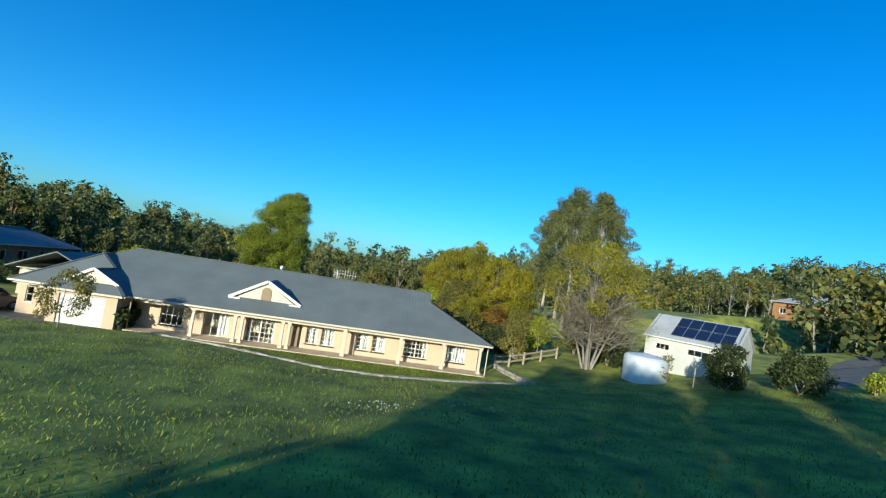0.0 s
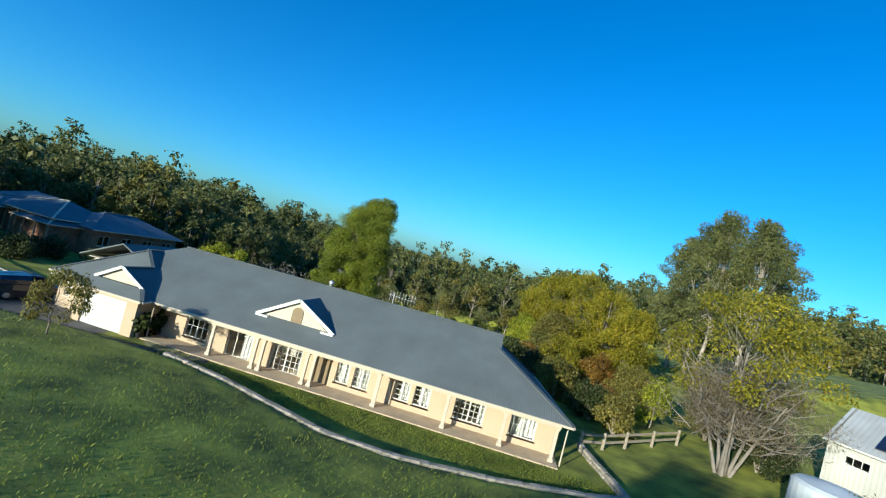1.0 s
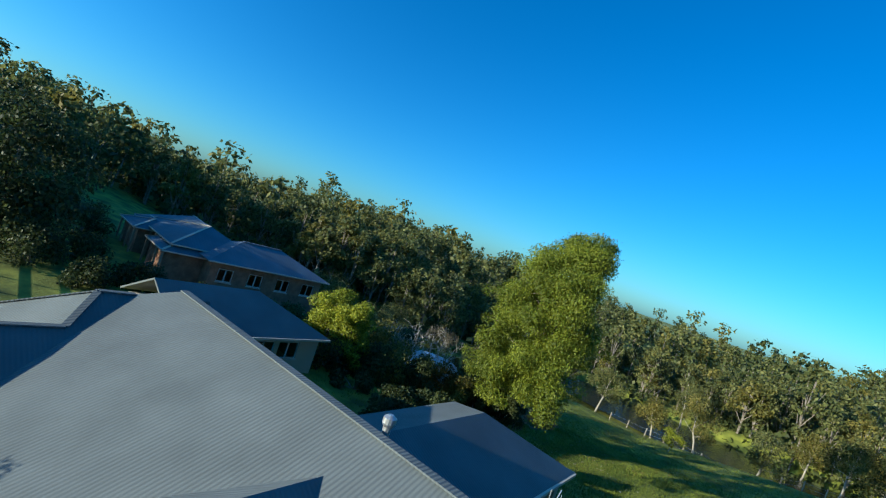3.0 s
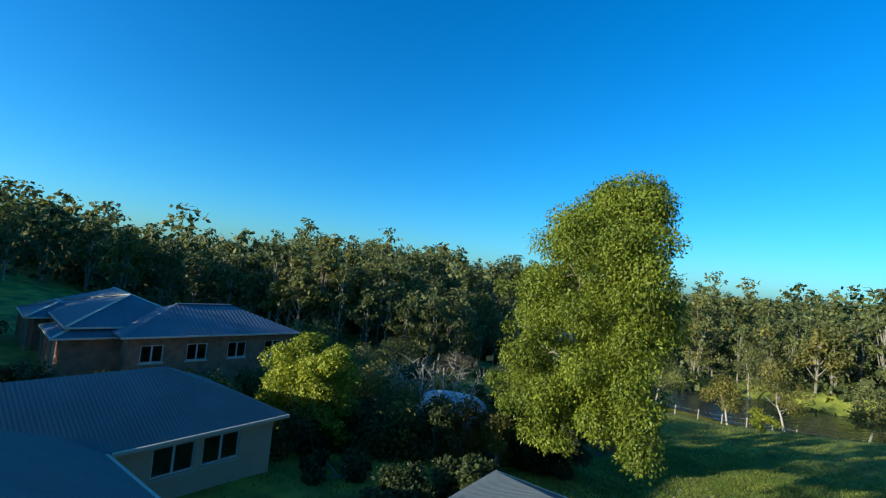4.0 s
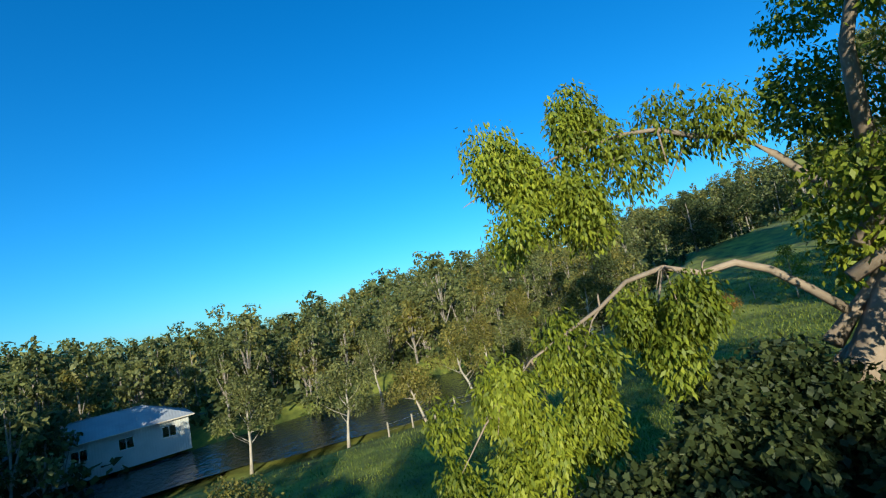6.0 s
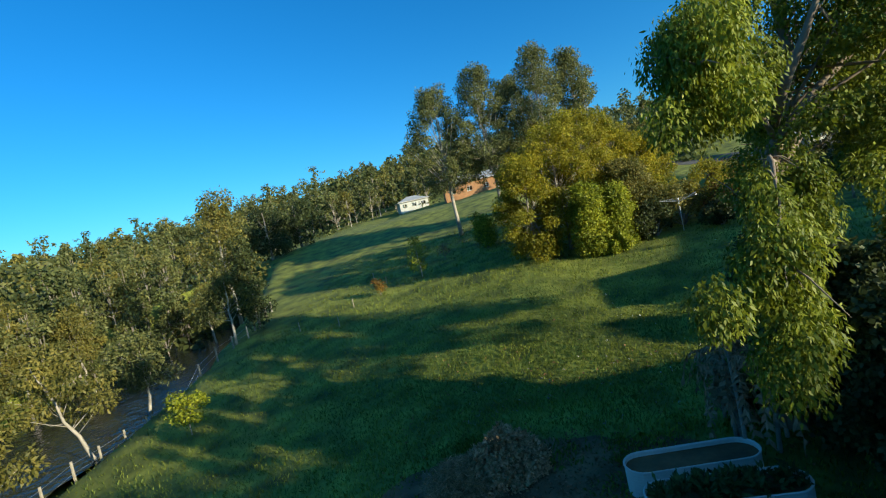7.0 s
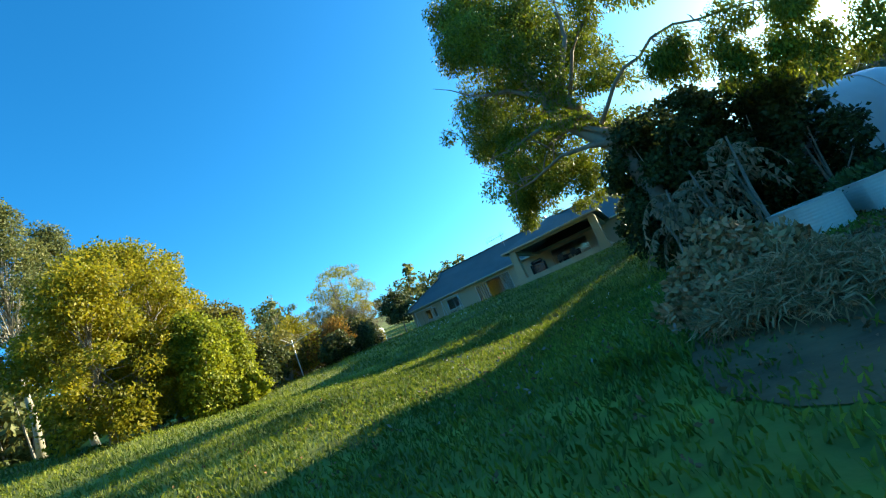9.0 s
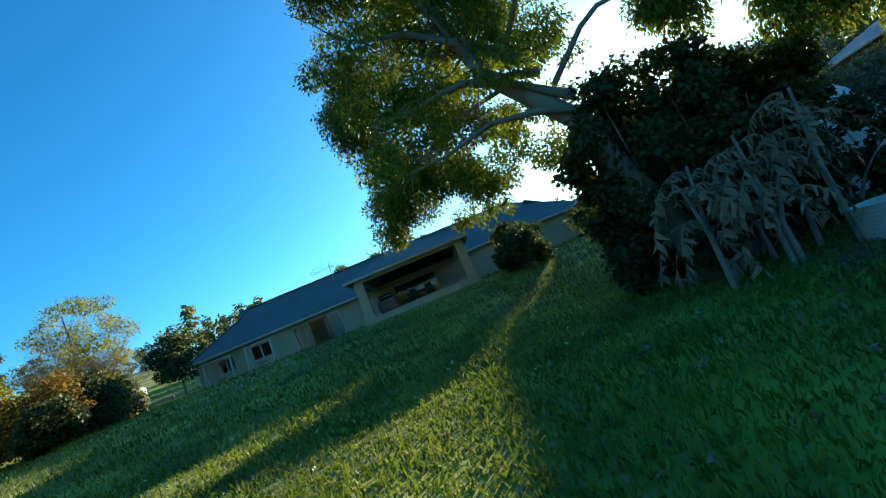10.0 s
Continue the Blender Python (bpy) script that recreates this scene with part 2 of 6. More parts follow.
def land(x, y):
    x, y = np.asarray(x, float), np.asarray(y, float)
    z = np.interp(y, PY, PZ)
    front = np.clip((wall_y(x) - y) / 0.35, 0, 1)
    pad = np.where((y < 12), 0.02 + front * np.maximum(0.55 + 0.085 * np.clip(wall_y(x) - y, 0, 80), 0), z)
    z = np.where(y < 12, pad, z)
    # the paddock climbs towards the east, in front of the house too
    z = z + 0.14 * np.clip(x + 22, 0, 78) * np.clip((y - 17) / 24, 0, 1) * np.clip(1 - 0.65 * (y - 85) / 45, 0.35, 1)
    z = z + 0.12 * np.clip(x - 3, 0, 60) * np.clip((24 - y) / 10, 0, 1)
    z = z + 0.05 * np.clip(-42 - x, 0, 60) * np.clip((60 - y) / 40, 0, 1)
    # wooded hills round the valley
    far = np.clip((np.hypot(x + 15, y - 10) - 45) / 50, 0, 1)
    for hx, hy, wx, wy, hh in ((150, 260, 110, 90, 9), (265, 160, 110, 110, 26), (290, 10, 130, 130, 30), (-205, 20, 75, 110, 8), (-160, 150, 80, 70, 9), (20, -260, 160, 80, 10)):
        z = z + far * hh * np.exp(-(((x - hx) / wx) ** 2 + ((y - hy) / wy) ** 2))
    # the pond lies in a hollow below the fence
    d = ((x - POND[0]) / POND[2]) ** 2 + ((y - POND[1] - 0.26 * np.clip(x - POND[0], 0, 99)) / POND[3]) ** 2
    dip = np.clip(2.0 * (1.4 - d), 0, 1)
    z = z + (POND[4] - 0.7 - z) * dip * dip * (3 - 2 * dip)
    return z


def ground_z(x, y):
    return float(land(x, y))


def axis(edges):
    out = []
    for a, b, step in edges:
        out += list(np.arange(a, b, step))
    return np.array(out + [edges[-1][1]])


gx = axis([(-900, -300, 60), (-300, -110, 12), (-110, -45, 2.5), (-45, 25, 0.7), (25, 110, 2.5), (110, 320, 12), (320, 900, 60)])
gy = axis([(-900, -200, 60), (-200, -70, 8), (-70, -45, 2), (-45, -8, 0.8), (-8, 2, 0.3), (2, 62, 0.8), (62, 110, 2), (110, 320, 10), (320, 1200, 60)])
XX, YY = np.meshgrid(gx, gy)
ZZ = land(XX, YY)
rough_land = np.array([noise.noise((float(a) * 0.35, float(b) * 0.35, 0)) for a, b in zip(XX.ravel(), YY.ravel())]).reshape(XX.shape)
ZZ = ZZ + 0.05 * rough_land * ((YY < -8) | (YY > 24))
nx, ny = len(gx), len(gy)
idx = np.arange(nx * ny).reshape(ny, nx)
gf = np.stack([idx[:-1, :-1], idx[:-1, 1:], idx[1:, 1:], idx[1:, :-1]], -1).reshape(-1, 4)
ground = mesh_object("ground", np.stack([XX, YY, ZZ], -1).reshape(-1, 3), gf, M["grass"], smooth=True)
tagged(ground, "mown green lawn falling away behind the house", "lawn", kind="structure")

# ---- trees ----
def leaf_quads(rng, centers, radii, count, size, droop=0.3, shell=0.55, aspect=0.3):
    """Leaf-shaped quads filling ellipsoid clumps, denser towards the outside."""
    c, r = np.asarray(centers, float), np.asarray(radii, float)
    if r.ndim == 1:
        r = np.stack([r, r, r * 0.75], -1)
    vol = (r[:, 0] * r[:, 1] * r[:, 2]) ** 0.67
    pick = rng.choice(len(c), count, p=vol / vol.sum())
    d = rng.normal(size=(count, 3))
    d /= np.linalg.norm(d, axis=1)[:, None]
    rad = rng.uniform(shell ** 3, 1, count) ** (1 / 3) * (1 + 0.12 * rng.normal(size=count))
    p = c[pick] + d * rad[:, None] * r[pick]
    long = rng.normal(size=(count, 3)) * 0.8 + d * 0.6
    long[:, 2] -= droop * 2
    long /= np.linalg.norm(long, axis=1)[:, None]
    side = np.cross(long, d + 0.55 * rng.normal(size=(count, 3)) + (0, 0, 0.3))
    side /= np.linalg.norm(side, axis=1)[:, None] + 1e-9
    s = size * rng.uniform(0.6, 1.35, count)[:, None]
    a, b = long * s, side * s * aspect
    return np.stack([p, p + 0.45 * a + b, p + a, p + 0.45 * a - b], 1)


def limbs(bm, rng, base, top, girth, tips, seg=7, start=0.3):
    """A leaning trunk from base to top with a bent limb to each tip."""
    base, top = Vector(base), Vector(top)
    line = []
    for k in range(7):
        f = k / 6
        q = base.lerp(top, f)
        line.append(q + Vector(rng.normal(size=3) * 0.012 * (top - base).length * math.sin(math.pi * f)))
    tube(bm, line, [girth * (1.25 if k == 0 else 1 - 0.8 * k / 6) for k in range(7)], seg)
    for tip in tips:
        tip = Vector(tip)
        f = min(0.92, max(start + 0.25 * rng.random(), (tip.z - base.z) / max(0.1, top.z - base.z) - 0.22 - 0.15 * rng.random()))
        k = f * 6
        a = line[int(k)].lerp(line[min(6, int(k) + 1)], k - int(k))
        mid = a.lerp(tip, 0.5) + Vector((0, 0, -0.06 * (tip - a).length)) + Vector(rng.normal(size=3) * 0.05 * (tip - a).length)
        g = girth * (1 - 0.8 * f) * 0.32
        tube(bm, [a, a.lerp(mid, 0.5), mid, tip], [g, g * 0.8, g * 0.55, g * 0.18], 5)


def crown_clumps(rng, x, y, z0, z1, width, n, clump, shape="gum"):
    """Centres and radii of the clumps of a crown between heights z0 and z1."""
    c, r = [], []
    for i in range(n):
        f = (i + rng.random()) / n
        if shape == "gum":
            w = width * (0.55 + 0.5 * math.sin(math.pi * min(1, f * 0.95 + 0.12))) * (1 - 0.55 * f ** 2)
        elif shape == "round":
            w = width * math.sqrt(max(0.05, 1 - (1.6 * f - 0.7) ** 2))
        else:
            w = width * (1.05 - f)
        a = rng.random() * 2 * math.pi if shape != "gum" else i * 2.4 + rng.normal() * 0.4
        q = math.sqrt(rng.uniform(0.1, 1)) * w
        c.append((x + q * math.cos(a), y + q * math.sin(a), z0 + (z1 - z0) * f))
        r.append(clump * rng.uniform(0.7, 1.25))
    return np.array(c), np.array(r)


def tree(name, seed, x, y, height, width, label, leaf_mat="gum", bark="bark", n=14, clump=1.2, leaves=4000, size=0.3, low=0.25, girth=0.2, shape="gum", lean=(0, 0), droop=0.3, sink=0.1, group="", category="tree", aspect=0.3):
    rng = np.random.default_rng(seed)
    z = ground_z(x, y)
    t = thing(name, x, y, z, label, category, group)
    c, r = crown_clumps(rng, x + lean[0] * 0.5, y + lean[1] * 0.5, z + height * low, z + height - clump * 0.6, width, n, clump, shape)
    bm = bmesh.new()
    limbs(bm, rng, (x, y, z - sink), (x + lean[0], y + lean[1], z + height * 0.88), girth, c)
    part("trunk", bm, M[bark], t, smooth=True)
    quads_object("crown", leaf_quads(rng, c, r, leaves, size, droop, aspect=aspect), M[leaf_mat], t)
    return t


# the big gum behind the house: billowing layers of hanging clumps, one long bough to the west
def big_gum():
    rng = np.random.default_rng(5)
    cx, cy = -29.2, 36.8
    z = ground_z(cx, cy)
    t = thing("gum_tree", cx, cy, z, "tall spreading gum tree with drooping olive leaves on the lawn", "tree")
    c, r = [], []
    layers = ((15.3, -23.8, 30.6, 1.3, 1.2, 5, 1.25), (14.4, -23.8, 30.4, 2.3, 2.0, 8, 1.3), (13.2, -23.8, 30.2, 3.3, 3.0, 13, 1.4), (11.8, -23.4, 30.4, 4.2, 4.2, 16, 1.45), (9.9, -23.6, 31.2, 4.9, 5.2, 18, 1.45), (8.0, -23.9, 31.4, 5.0, 5.6, 19, 1.4),
              (6.1, -24.0, 31.2, 5.2, 5.6, 19, 1.35), (4.3, -24.0, 30.6, 5.0, 5.2, 17, 1.3), (2.6, -24.6, 30.0, 4.4, 4.2, 12, 1.2))
    for k, (zz, lx, ly, wx, wy, n, cl) in enumerate(layers):
        for i in range(n):
            a = 2 * math.pi * (i + 0.6 * rng.random()) / n + k * 0.7
            q = rng.uniform(0.82, 1.06) if i % 4 else rng.uniform(0.3, 0.6)
            x, y = lx + q * wx * math.cos(a), ly + q * wy * math.sin(a)
            reach = -22.2 if zz > 14 else -21.4 if y < 28 and zz > 7 else -22.2 - 0.08 * (zz - 6)
            if x > reach or zz < 5 and y > 35.0 or zz < 12 and y > 35.4 and x > -25.5 or zz < 5 and x > -22.8 and y > 27 or zz < 3 and (y > 32.5 or x > -23.4):
                continue
            s = cl * rng.uniform(0.6, 1.02)
            zc = zz + rng.normal() * 0.4
            c.append((x, y, zc))
            r.append((s * 1.12, s * 1.12, s * 0.72))
            for m in range(3):
                d = rng.normal(size=2) * s * 0.62
                u = s * rng.uniform(0.38, 0.62)
                c.append((x + d[0], y + d[1], zc - s * rng.uniform(0.1, 0.8)))
                r.append((u, u, u * 0.95))
    # low limb reaching out towards the terrace
    for k in range(30):
        f = rng.random()
        u = rng.uniform(0.5, 0.9)
        c.append((-23.2 + 2.0 * f + rng.normal() * 0.3, 28.6 - 3.8 * f + rng.normal() * 0.4, 8.4 - 2.0 * f - rng.random() * 4.2))
        r.append((u, u, u * 0.95))
    # the shoulder above it
    for k in range(17):
        u = rng.uniform(0.7, 1.1)
        c.append((-21.8 + rng.uniform(-1.0, 0.6), 26.2 + rng.uniform(-0.9, 1.2), 10.0 + rng.uniform(-2.8, 2.2)))
        r.append((u * 1.1, u * 1.1, u * 0.75))
    for k in range(9):
        u = rng.uniform(0.6, 1.0)
        c.append((-28.5 + rng.uniform(-0.8, 0.7), 31.0 + rng.uniform(-1.6, 1.6), 10.0 + rng.uniform(-1.6, 1.4)))
        r.append((u * 1.1, u * 1.1, u * 0.75))
    # foliage hanging low on the side of the house
    for k in range(20):
        u = rng.uniform(0.6, 0.95)
        c.append((rng.uniform(-26.0, -21.9), rng.uniform(25.6, 29.2), rng.uniform(3.3, 5.3)))
        r.append((u, u, u * 0.9))
    bough = []
    for k in range(34):
        f = rng.random()
        bx, by = -30.6 - 4.0 * f + rng.normal() * 0.35, 36.6 + 2.9 * f + rng.normal() * 0.5
        bz = 4.6 - 1.6 * f - rng.random() * (0.8 + 2.2 * f)
        u = rng.uniform(0.38, 0.75)
        bough.append((bx, by, bz, u))
    for k in range(22):
        u, f = rng.uniform(0.5, 0.9), rng.random() ** 0.7
        bough.append((-28.6 - 4.0 * f + rng.normal() * 0.35, 35.8 + 3.7 * f + rng.normal() * 0.35, 8.6 - 0.8 * f + rng.uniform(-1.5, 1.0), u))
    bough = np.array(bough)
    c, r = np.array(c), np.array(r)
    bm = bmesh.new()
    tips = [p for p in c[::11] if p[2] > 6.5]
    limbs(bm, rng, (cx, cy, z - 0.2), (-24.6, 32.0, 13.6), 0.44, tips, seg=10, start=0.45)
    # heavy forked limbs
    for p, q, e, g in (((-28.1, 35.6, 3.0), (-25.6, 34.2, 5.2), (-22.4, 32.8, 5.6), 0.19), ((-27.4, 35.0, 4.8), (-24.8, 33.0, 8.2), (-22.4, 31.2, 10.2), 0.18), ((-28.3, 35.8, 2.4), (-25.8, 34.8, 3.4), (-22.8, 33.8, 3.2), 0.13),
                       ((-27.6, 35.2, 4.2), (-24.4, 31.0, 6.8), (-21.6, 26.4, 6.2), 0.15), ((-27.0, 34.6, 6.0), (-28.2, 34.0, 8.4), (-28.6, 33.0, 11.0), 0.18), ((-27.2, 34.8, 5.4), (-26.0, 31.0, 8.0), (-25.4, 28.0, 10.4), 0.16)):
        p, q, e = Vector(p), Vector(q), Vector(e)
        tube(bm, [p, p.lerp(q, 0.5) + Vector((0, 0, 0.15)), q, q.lerp(e, 0.55) + Vector((0, 0, -0.15)), e], [g, g * 0.85, g * 0.65, g * 0.42, g * 0.12], 7)
        for k in range(9):
            w = q.lerp(e, rng.random())
            o = w + Vector(rng.normal(size=3) * 0.75)
            tube(bm, [w, w.lerp(o, 0.5) + Vector((0, 0, 0.12)), o], [0.04, 0.026, 0.008], 5)
    for ends, g in ((((-27.9, 35.4, 3.6), (-30.4, 36.6, 6.6), (-34.0, 38.9, 3.2)), 0.1), (((-27.2, 34.8, 5.6), (-29.8, 36.6, 9.4), (-32.8, 39.2, 7.4)), 0.09)):
        p, q, e = (Vector(v) for v in ends)
        line = [p * (1 - f) ** 2 + q * 2 * f * (1 - f) + e * f * f + Vector(rng.normal(size=3) * 0.06) for f in np.linspace(0, 1, 11)]
        tube(bm, line, [g * (1 - 0.085 * k) for k in range(11)], 7)
        for k in range(12):
            w = line[rng.integers(4, 11)]
            o = w + Vector(rng.normal(size=3) * 0.5) + Vector((-0.2, 0.2, -0.35))
            tube(bm, [w, w.lerp(o, 0.4) + Vector((0, 0, 0.1)), w.lerp(o, 0.75) + Vector((0, 0, 0.04)), o], [0.028, 0.02, 0.013, 0.005], 5)
    part("trunk", bm, M["bark_gum"], t, smooth=True)
    quads_object("crown", leaf_quads(rng, c, r, 165000, 0.16, 0.6, 0.5, aspect=0.24), M["gum"], t)
    b3 = np.stack([bough[:, 3] * 0.9, bough[:, 3] * 0.9, bough[:, 3] * 1.05], -1)
    quads_object("bough_foliage", leaf_quads(rng, bough[:, :3], b3, 45000, 0.15, 0.95, 0.3, aspect=0.19), M["gum"], t)


big_gum()


# ---- woods round the place ----
def gum_form(rng, h, fine):
    """Leaf quads and limb lines of one woodland gum of height h: a bare pole, a few rising limbs and separate leafy heads."""
    c, r, lines = [], [], []
    lean = rng.normal(size=2) * 0.05 * h
    heads = rng.integers(6, 10)
    spread = h * rng.uniform(0.17, 0.29)
    low = rng.uniform(0.26, 0.5)
    for i in range(heads):
        f = (i + 0.3 * rng.random()) / (heads - 1)
        a = i * 2.4 + rng.normal() * 0.5
        w = spread * (1.05 - 0.75 * f) * rng.uniform(0.5, 1.15)
        p = np.array([lean[0] * f + w * math.cos(a), lean[1] * f + w * math.sin(a), h * (low + (0.96 - low) * f)])
        s = h * rng.uniform(0.055, 0.1)
        c.append(p)
        r.append((s * 1.25, s * 1.25, s * 0.75))
        for _ in range(2):
            q = s * rng.uniform(0.4, 0.7)
            c.append(p + rng.normal(size=3) * (s, s, s * 0.6))
            r.append((q, q, q * 0.8))
        lines.append((np.array([lean[0] * f * 0.6, lean[1] * f * 0.6, h * max(0.2, low * 0.6 + 0.35 * f - 0.1)]), p))
    n, size = (640, 0.66) if fine else (180, 1.25)
    return leaf_quads(rng, c, r, n, size, 0.35, 0.35, 0.3), lean, lines


def woods():
    rng = np.random.default_rng(11)
    protos = [[(h, *gum_form(rng, h, fine)) for h in rng.uniform(8.5, 15.5, 12)] for fine in (False, True)]
    spots = []
    def scatter(n, x0, x1, y0, y1, size, keep=lambda x, y: True):
        for _ in range(n):
            x, y = rng.uniform(x0, x1), rng.uniform(y0, y1)
            if keep(x, y) and noise.noise((x * 0.045, y * 0.045, 7)) > -0.34:
                spots.append((x, y, size))
    hamlet = lambda x, y: not (-94 < x and 2 < y < 46)
    scatter(560, -190, -80, -45, 190, 0.9, hamlet)
    scatter(190, -124, -78, -30, 100, 0.82, hamlet)
    scatter(70, -98, -70, 48, 100, 1.1)
    scatter(60, -72, -54, 56, 100, 0.85)
    scatter(420, -110, 60, 104, 240, 0.84)
    scatter(130, -60, 60, 97, 125, 0.66)
    scatter(700, 30, 300, 60, 330, 1.0, lambda x, y: y > 118 or x > 98)
    scatter(260, 98, 200, 80, 200, 0.9)
    scatter(330, 62, 260, -70, 78, 0.95, lambda x, y: x > 105 or y < 22)
    scatter(40, 48, 76, 2, 26, 0.62)
    scatter(22, 50, 70, 12, 32, 0.8)
    scatter(40, -40, 40, 99, 108, 0.7)
    scatter(80, -110, 60, -130, -100, 1.0)
    scatter(70, 0, 95, -115, -80, 0.75)
    leaves, tv, tf = {"gum_far": [], "olive": [], "wood_dark": []}, [], []
    def pole(p, q, r0, r1):
        d = (q - p) / np.linalg.norm(q - p)
        a = np.cross(d, (0.3, 0.9, 0.1))
        a /= np.linalg.norm(a)
        b = np.cross(d, a)
        k = len(tv)
        for e, r in ((p, r0), (q, r1)):
            for m in range(4):
                tv.append(e + r * (math.cos(m * math.pi / 2) * a + math.sin(m * math.pi / 2) * b))
        for m in range(4):
            tf.append((k + m, k + (m + 1) % 4, k + 4 + (m + 1) % 4, k + 4 + m))
    for x, y, size in spots:
        near = -100 < x < -50 and 0 < y < 104 or -60 < x < 60 and 90 < y < 116 or 60 < x < 112 and -70 < y < 100
        h, q, lean, lines = protos[int(near)][rng.integers(12)]
        s = size * rng.uniform(0.72, 1.16) * (1.35 if rng.random() < 0.08 else 1.0)
        a = rng.random() * 6.28
        m = np.array([[math.cos(a), -math.sin(a), 0], [math.sin(a), math.cos(a), 0], [0, 0, 1]]) * s
        at = np.array([x, y, ground_z(x, y)])
        kind = rng.random()
        leaves["olive" if kind < 0.2 else "wood_dark" if kind < 0.45 else "gum_far"].append(q @ m.T + at)
        top = m @ np.array([lean[0], lean[1], 0.85 * h])
        pole(at - (0, 0, 0.3), at + top, 0.2 * s, 0.05)
        if near:
            for p0, p1 in lines:
                pole(at + m @ p0, at + m @ p1, 0.08 * s, 0.03)
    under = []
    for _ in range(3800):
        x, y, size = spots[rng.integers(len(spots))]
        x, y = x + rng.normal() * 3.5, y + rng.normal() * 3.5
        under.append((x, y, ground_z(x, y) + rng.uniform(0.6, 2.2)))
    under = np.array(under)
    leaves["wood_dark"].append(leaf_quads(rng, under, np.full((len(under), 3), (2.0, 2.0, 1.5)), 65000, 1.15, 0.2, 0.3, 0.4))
    w = thing("woods", 0, 120, ground_z(0, 120), "dense grey-green gum woods on the hills around", "woods", kind="stuff")
    tagged(mesh_object("trunks", tv, tf, M["bark"], w), kind="stuff")
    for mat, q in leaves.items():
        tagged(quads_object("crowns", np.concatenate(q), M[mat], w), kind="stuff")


woods()


# ---- the house ----
EAVE, K = 2.55, 0.484        # eave height, roof slope
house = thing("house", -18, 6, 0, "long cream rendered bungalow with a grey steel roof", "house")


def poly(bm, *pts):
    return bm.faces.new([bm.verts.new(p) for p in pts])


def roof_sheet(name, faces, label="", thick=0.12, parent=None, mat="roof", side="roof_side"):
    """A roof of flat slopes with thickness; slopes that face along x take the side sheet."""
    bm = bmesh.new()
    for q in faces:
        poly(bm, *q)
    bmesh.ops.remove_doubles(bm, verts=bm.verts, dist=0.005)
    bmesh.ops.recalc_face_normals(bm, faces=bm.faces)
    for q in bm.faces:
        if q.normal.z < 0:
            q.normal_flip()
    for q in bm.faces:
        q.material_index = 1 if abs(q.normal.x) > abs(q.normal.y) else 0
    g = bmesh.ops.extrude_face_region(bm, geom=list(bm.faces))
    bmesh.ops.translate(bm, verts=[v for v in g["geom"] if isinstance(v, bmesh.types.BMVert)], vec=(0, 0, -thick))
    ob = part(name, bm, M[mat], parent or house, label)
    ob.data.materials.append(M[side])
    return ob


def bar(name, p, q, w, h, mat, parent, label=""):
    """A straight bar of section w by h from p to q."""
    p, q = Vector(p), Vector(q)
    d = (q - p).normalized()
    up = Vector((0, 0, 1)) if abs(d.z) < 0.9 else Vector((0, 1, 0))
    a = d.cross(up).normalized() * w / 2
    b = a.cross(d).normalized() * h / 2
    bm = bmesh.new()
    v = [bm.verts.new(e + s * a + u * b) for e in (p, q) for s, u in ((-1, -1), (1, -1), (1, 1), (-1, 1))]
    for f in ((3, 2, 1, 0), (4, 5, 6, 7), (0, 1, 5, 4), (1, 2, 6, 5), (2, 3, 7, 6), (3, 0, 4, 7)):
        bm.faces.new([v[i] for i in f])
    return part(name, bm, M[mat], parent, label)


def gutter(p, q, parent=None):
    bar("gutter", p, q, 0.14, 0.13, "trim", parent or house)


YF, YR, YB = -0.55, 6.1, 11.4           # front eave, ridge, back eave
ZR = EAVE + K * (YR - YF)
XE, XRR, XRL, XW = -0.55, -5.6, -31.6, -36.6
XB = -2.0                                # the back corner of the end hip
KB = (ZR - EAVE) / (YB - YR)
def zf(y): return EAVE + K * (y - YF)
G0, G1, GR, GF, KG = -33.8, -28.3, -31.05, -1.45, 0.58        # garage eaves, ridge, front and slope
W0, WR, WF, WA = -36.9, -32.7, 0.1, 3.4                      # side wing
gzr, wzr = EAVE + KG * (G1 - GR), EAVE + KG * (G1 - WR)
WV = YF + (wzr - EAVE) / K
gz = EAVE + K * (XE - XRR)               # hip height under the small end gable
gy0, gy1 = YF + (gz - EAVE) / K, YB - (gz - EAVE) / KB
roof_sheet("roof", [
    [(XE, YF, EAVE), (XRR, gy0, gz), (XRR, YR, ZR), (XRL, YR, ZR), (WR, WV, wzr), (G1, YF, EAVE)],
    [(XB, YB, EAVE), (XW, YB, EAVE), (XRL, YR, ZR), (XRR, YR, ZR), (XRR, gy1, gz)],
    [(XE, YF, EAVE), (XB, YB, EAVE), (XRR, gy1, gz)], [(XE, YF, EAVE), (XRR, gy1, gz), (XRR, gy0, gz)],
    [(WR, WV, wzr), (XRL, YR, ZR), (XW, YB, EAVE)],
], "grey corrugated steel hip roof")
bm = bmesh.new()
poly(bm, (XRR, gy0 + 0.1, gz), (XRR, gy1 - 0.1, gz), (XRR, YR, ZR - 0.05))
part("end_gable", bm, M["trim"], house)
for p, q in (((XRL, YR, ZR + 0.03), (XRR, YR, ZR + 0.03)), ((XE, YF, EAVE + 0.03), (XRR, gy0, gz + 0.03)), ((XB, YB, EAVE + 0.03), (XRR, gy1, gz + 0.03)),
             ((XRR, gy0, gz + 0.04), (XRR, YR, ZR + 0.04)), ((XRR, gy1, gz + 0.04), (XRR, YR, ZR + 0.04))):
    bar("ridge_cap", p, q, 0.34, 0.05, "roof", house)
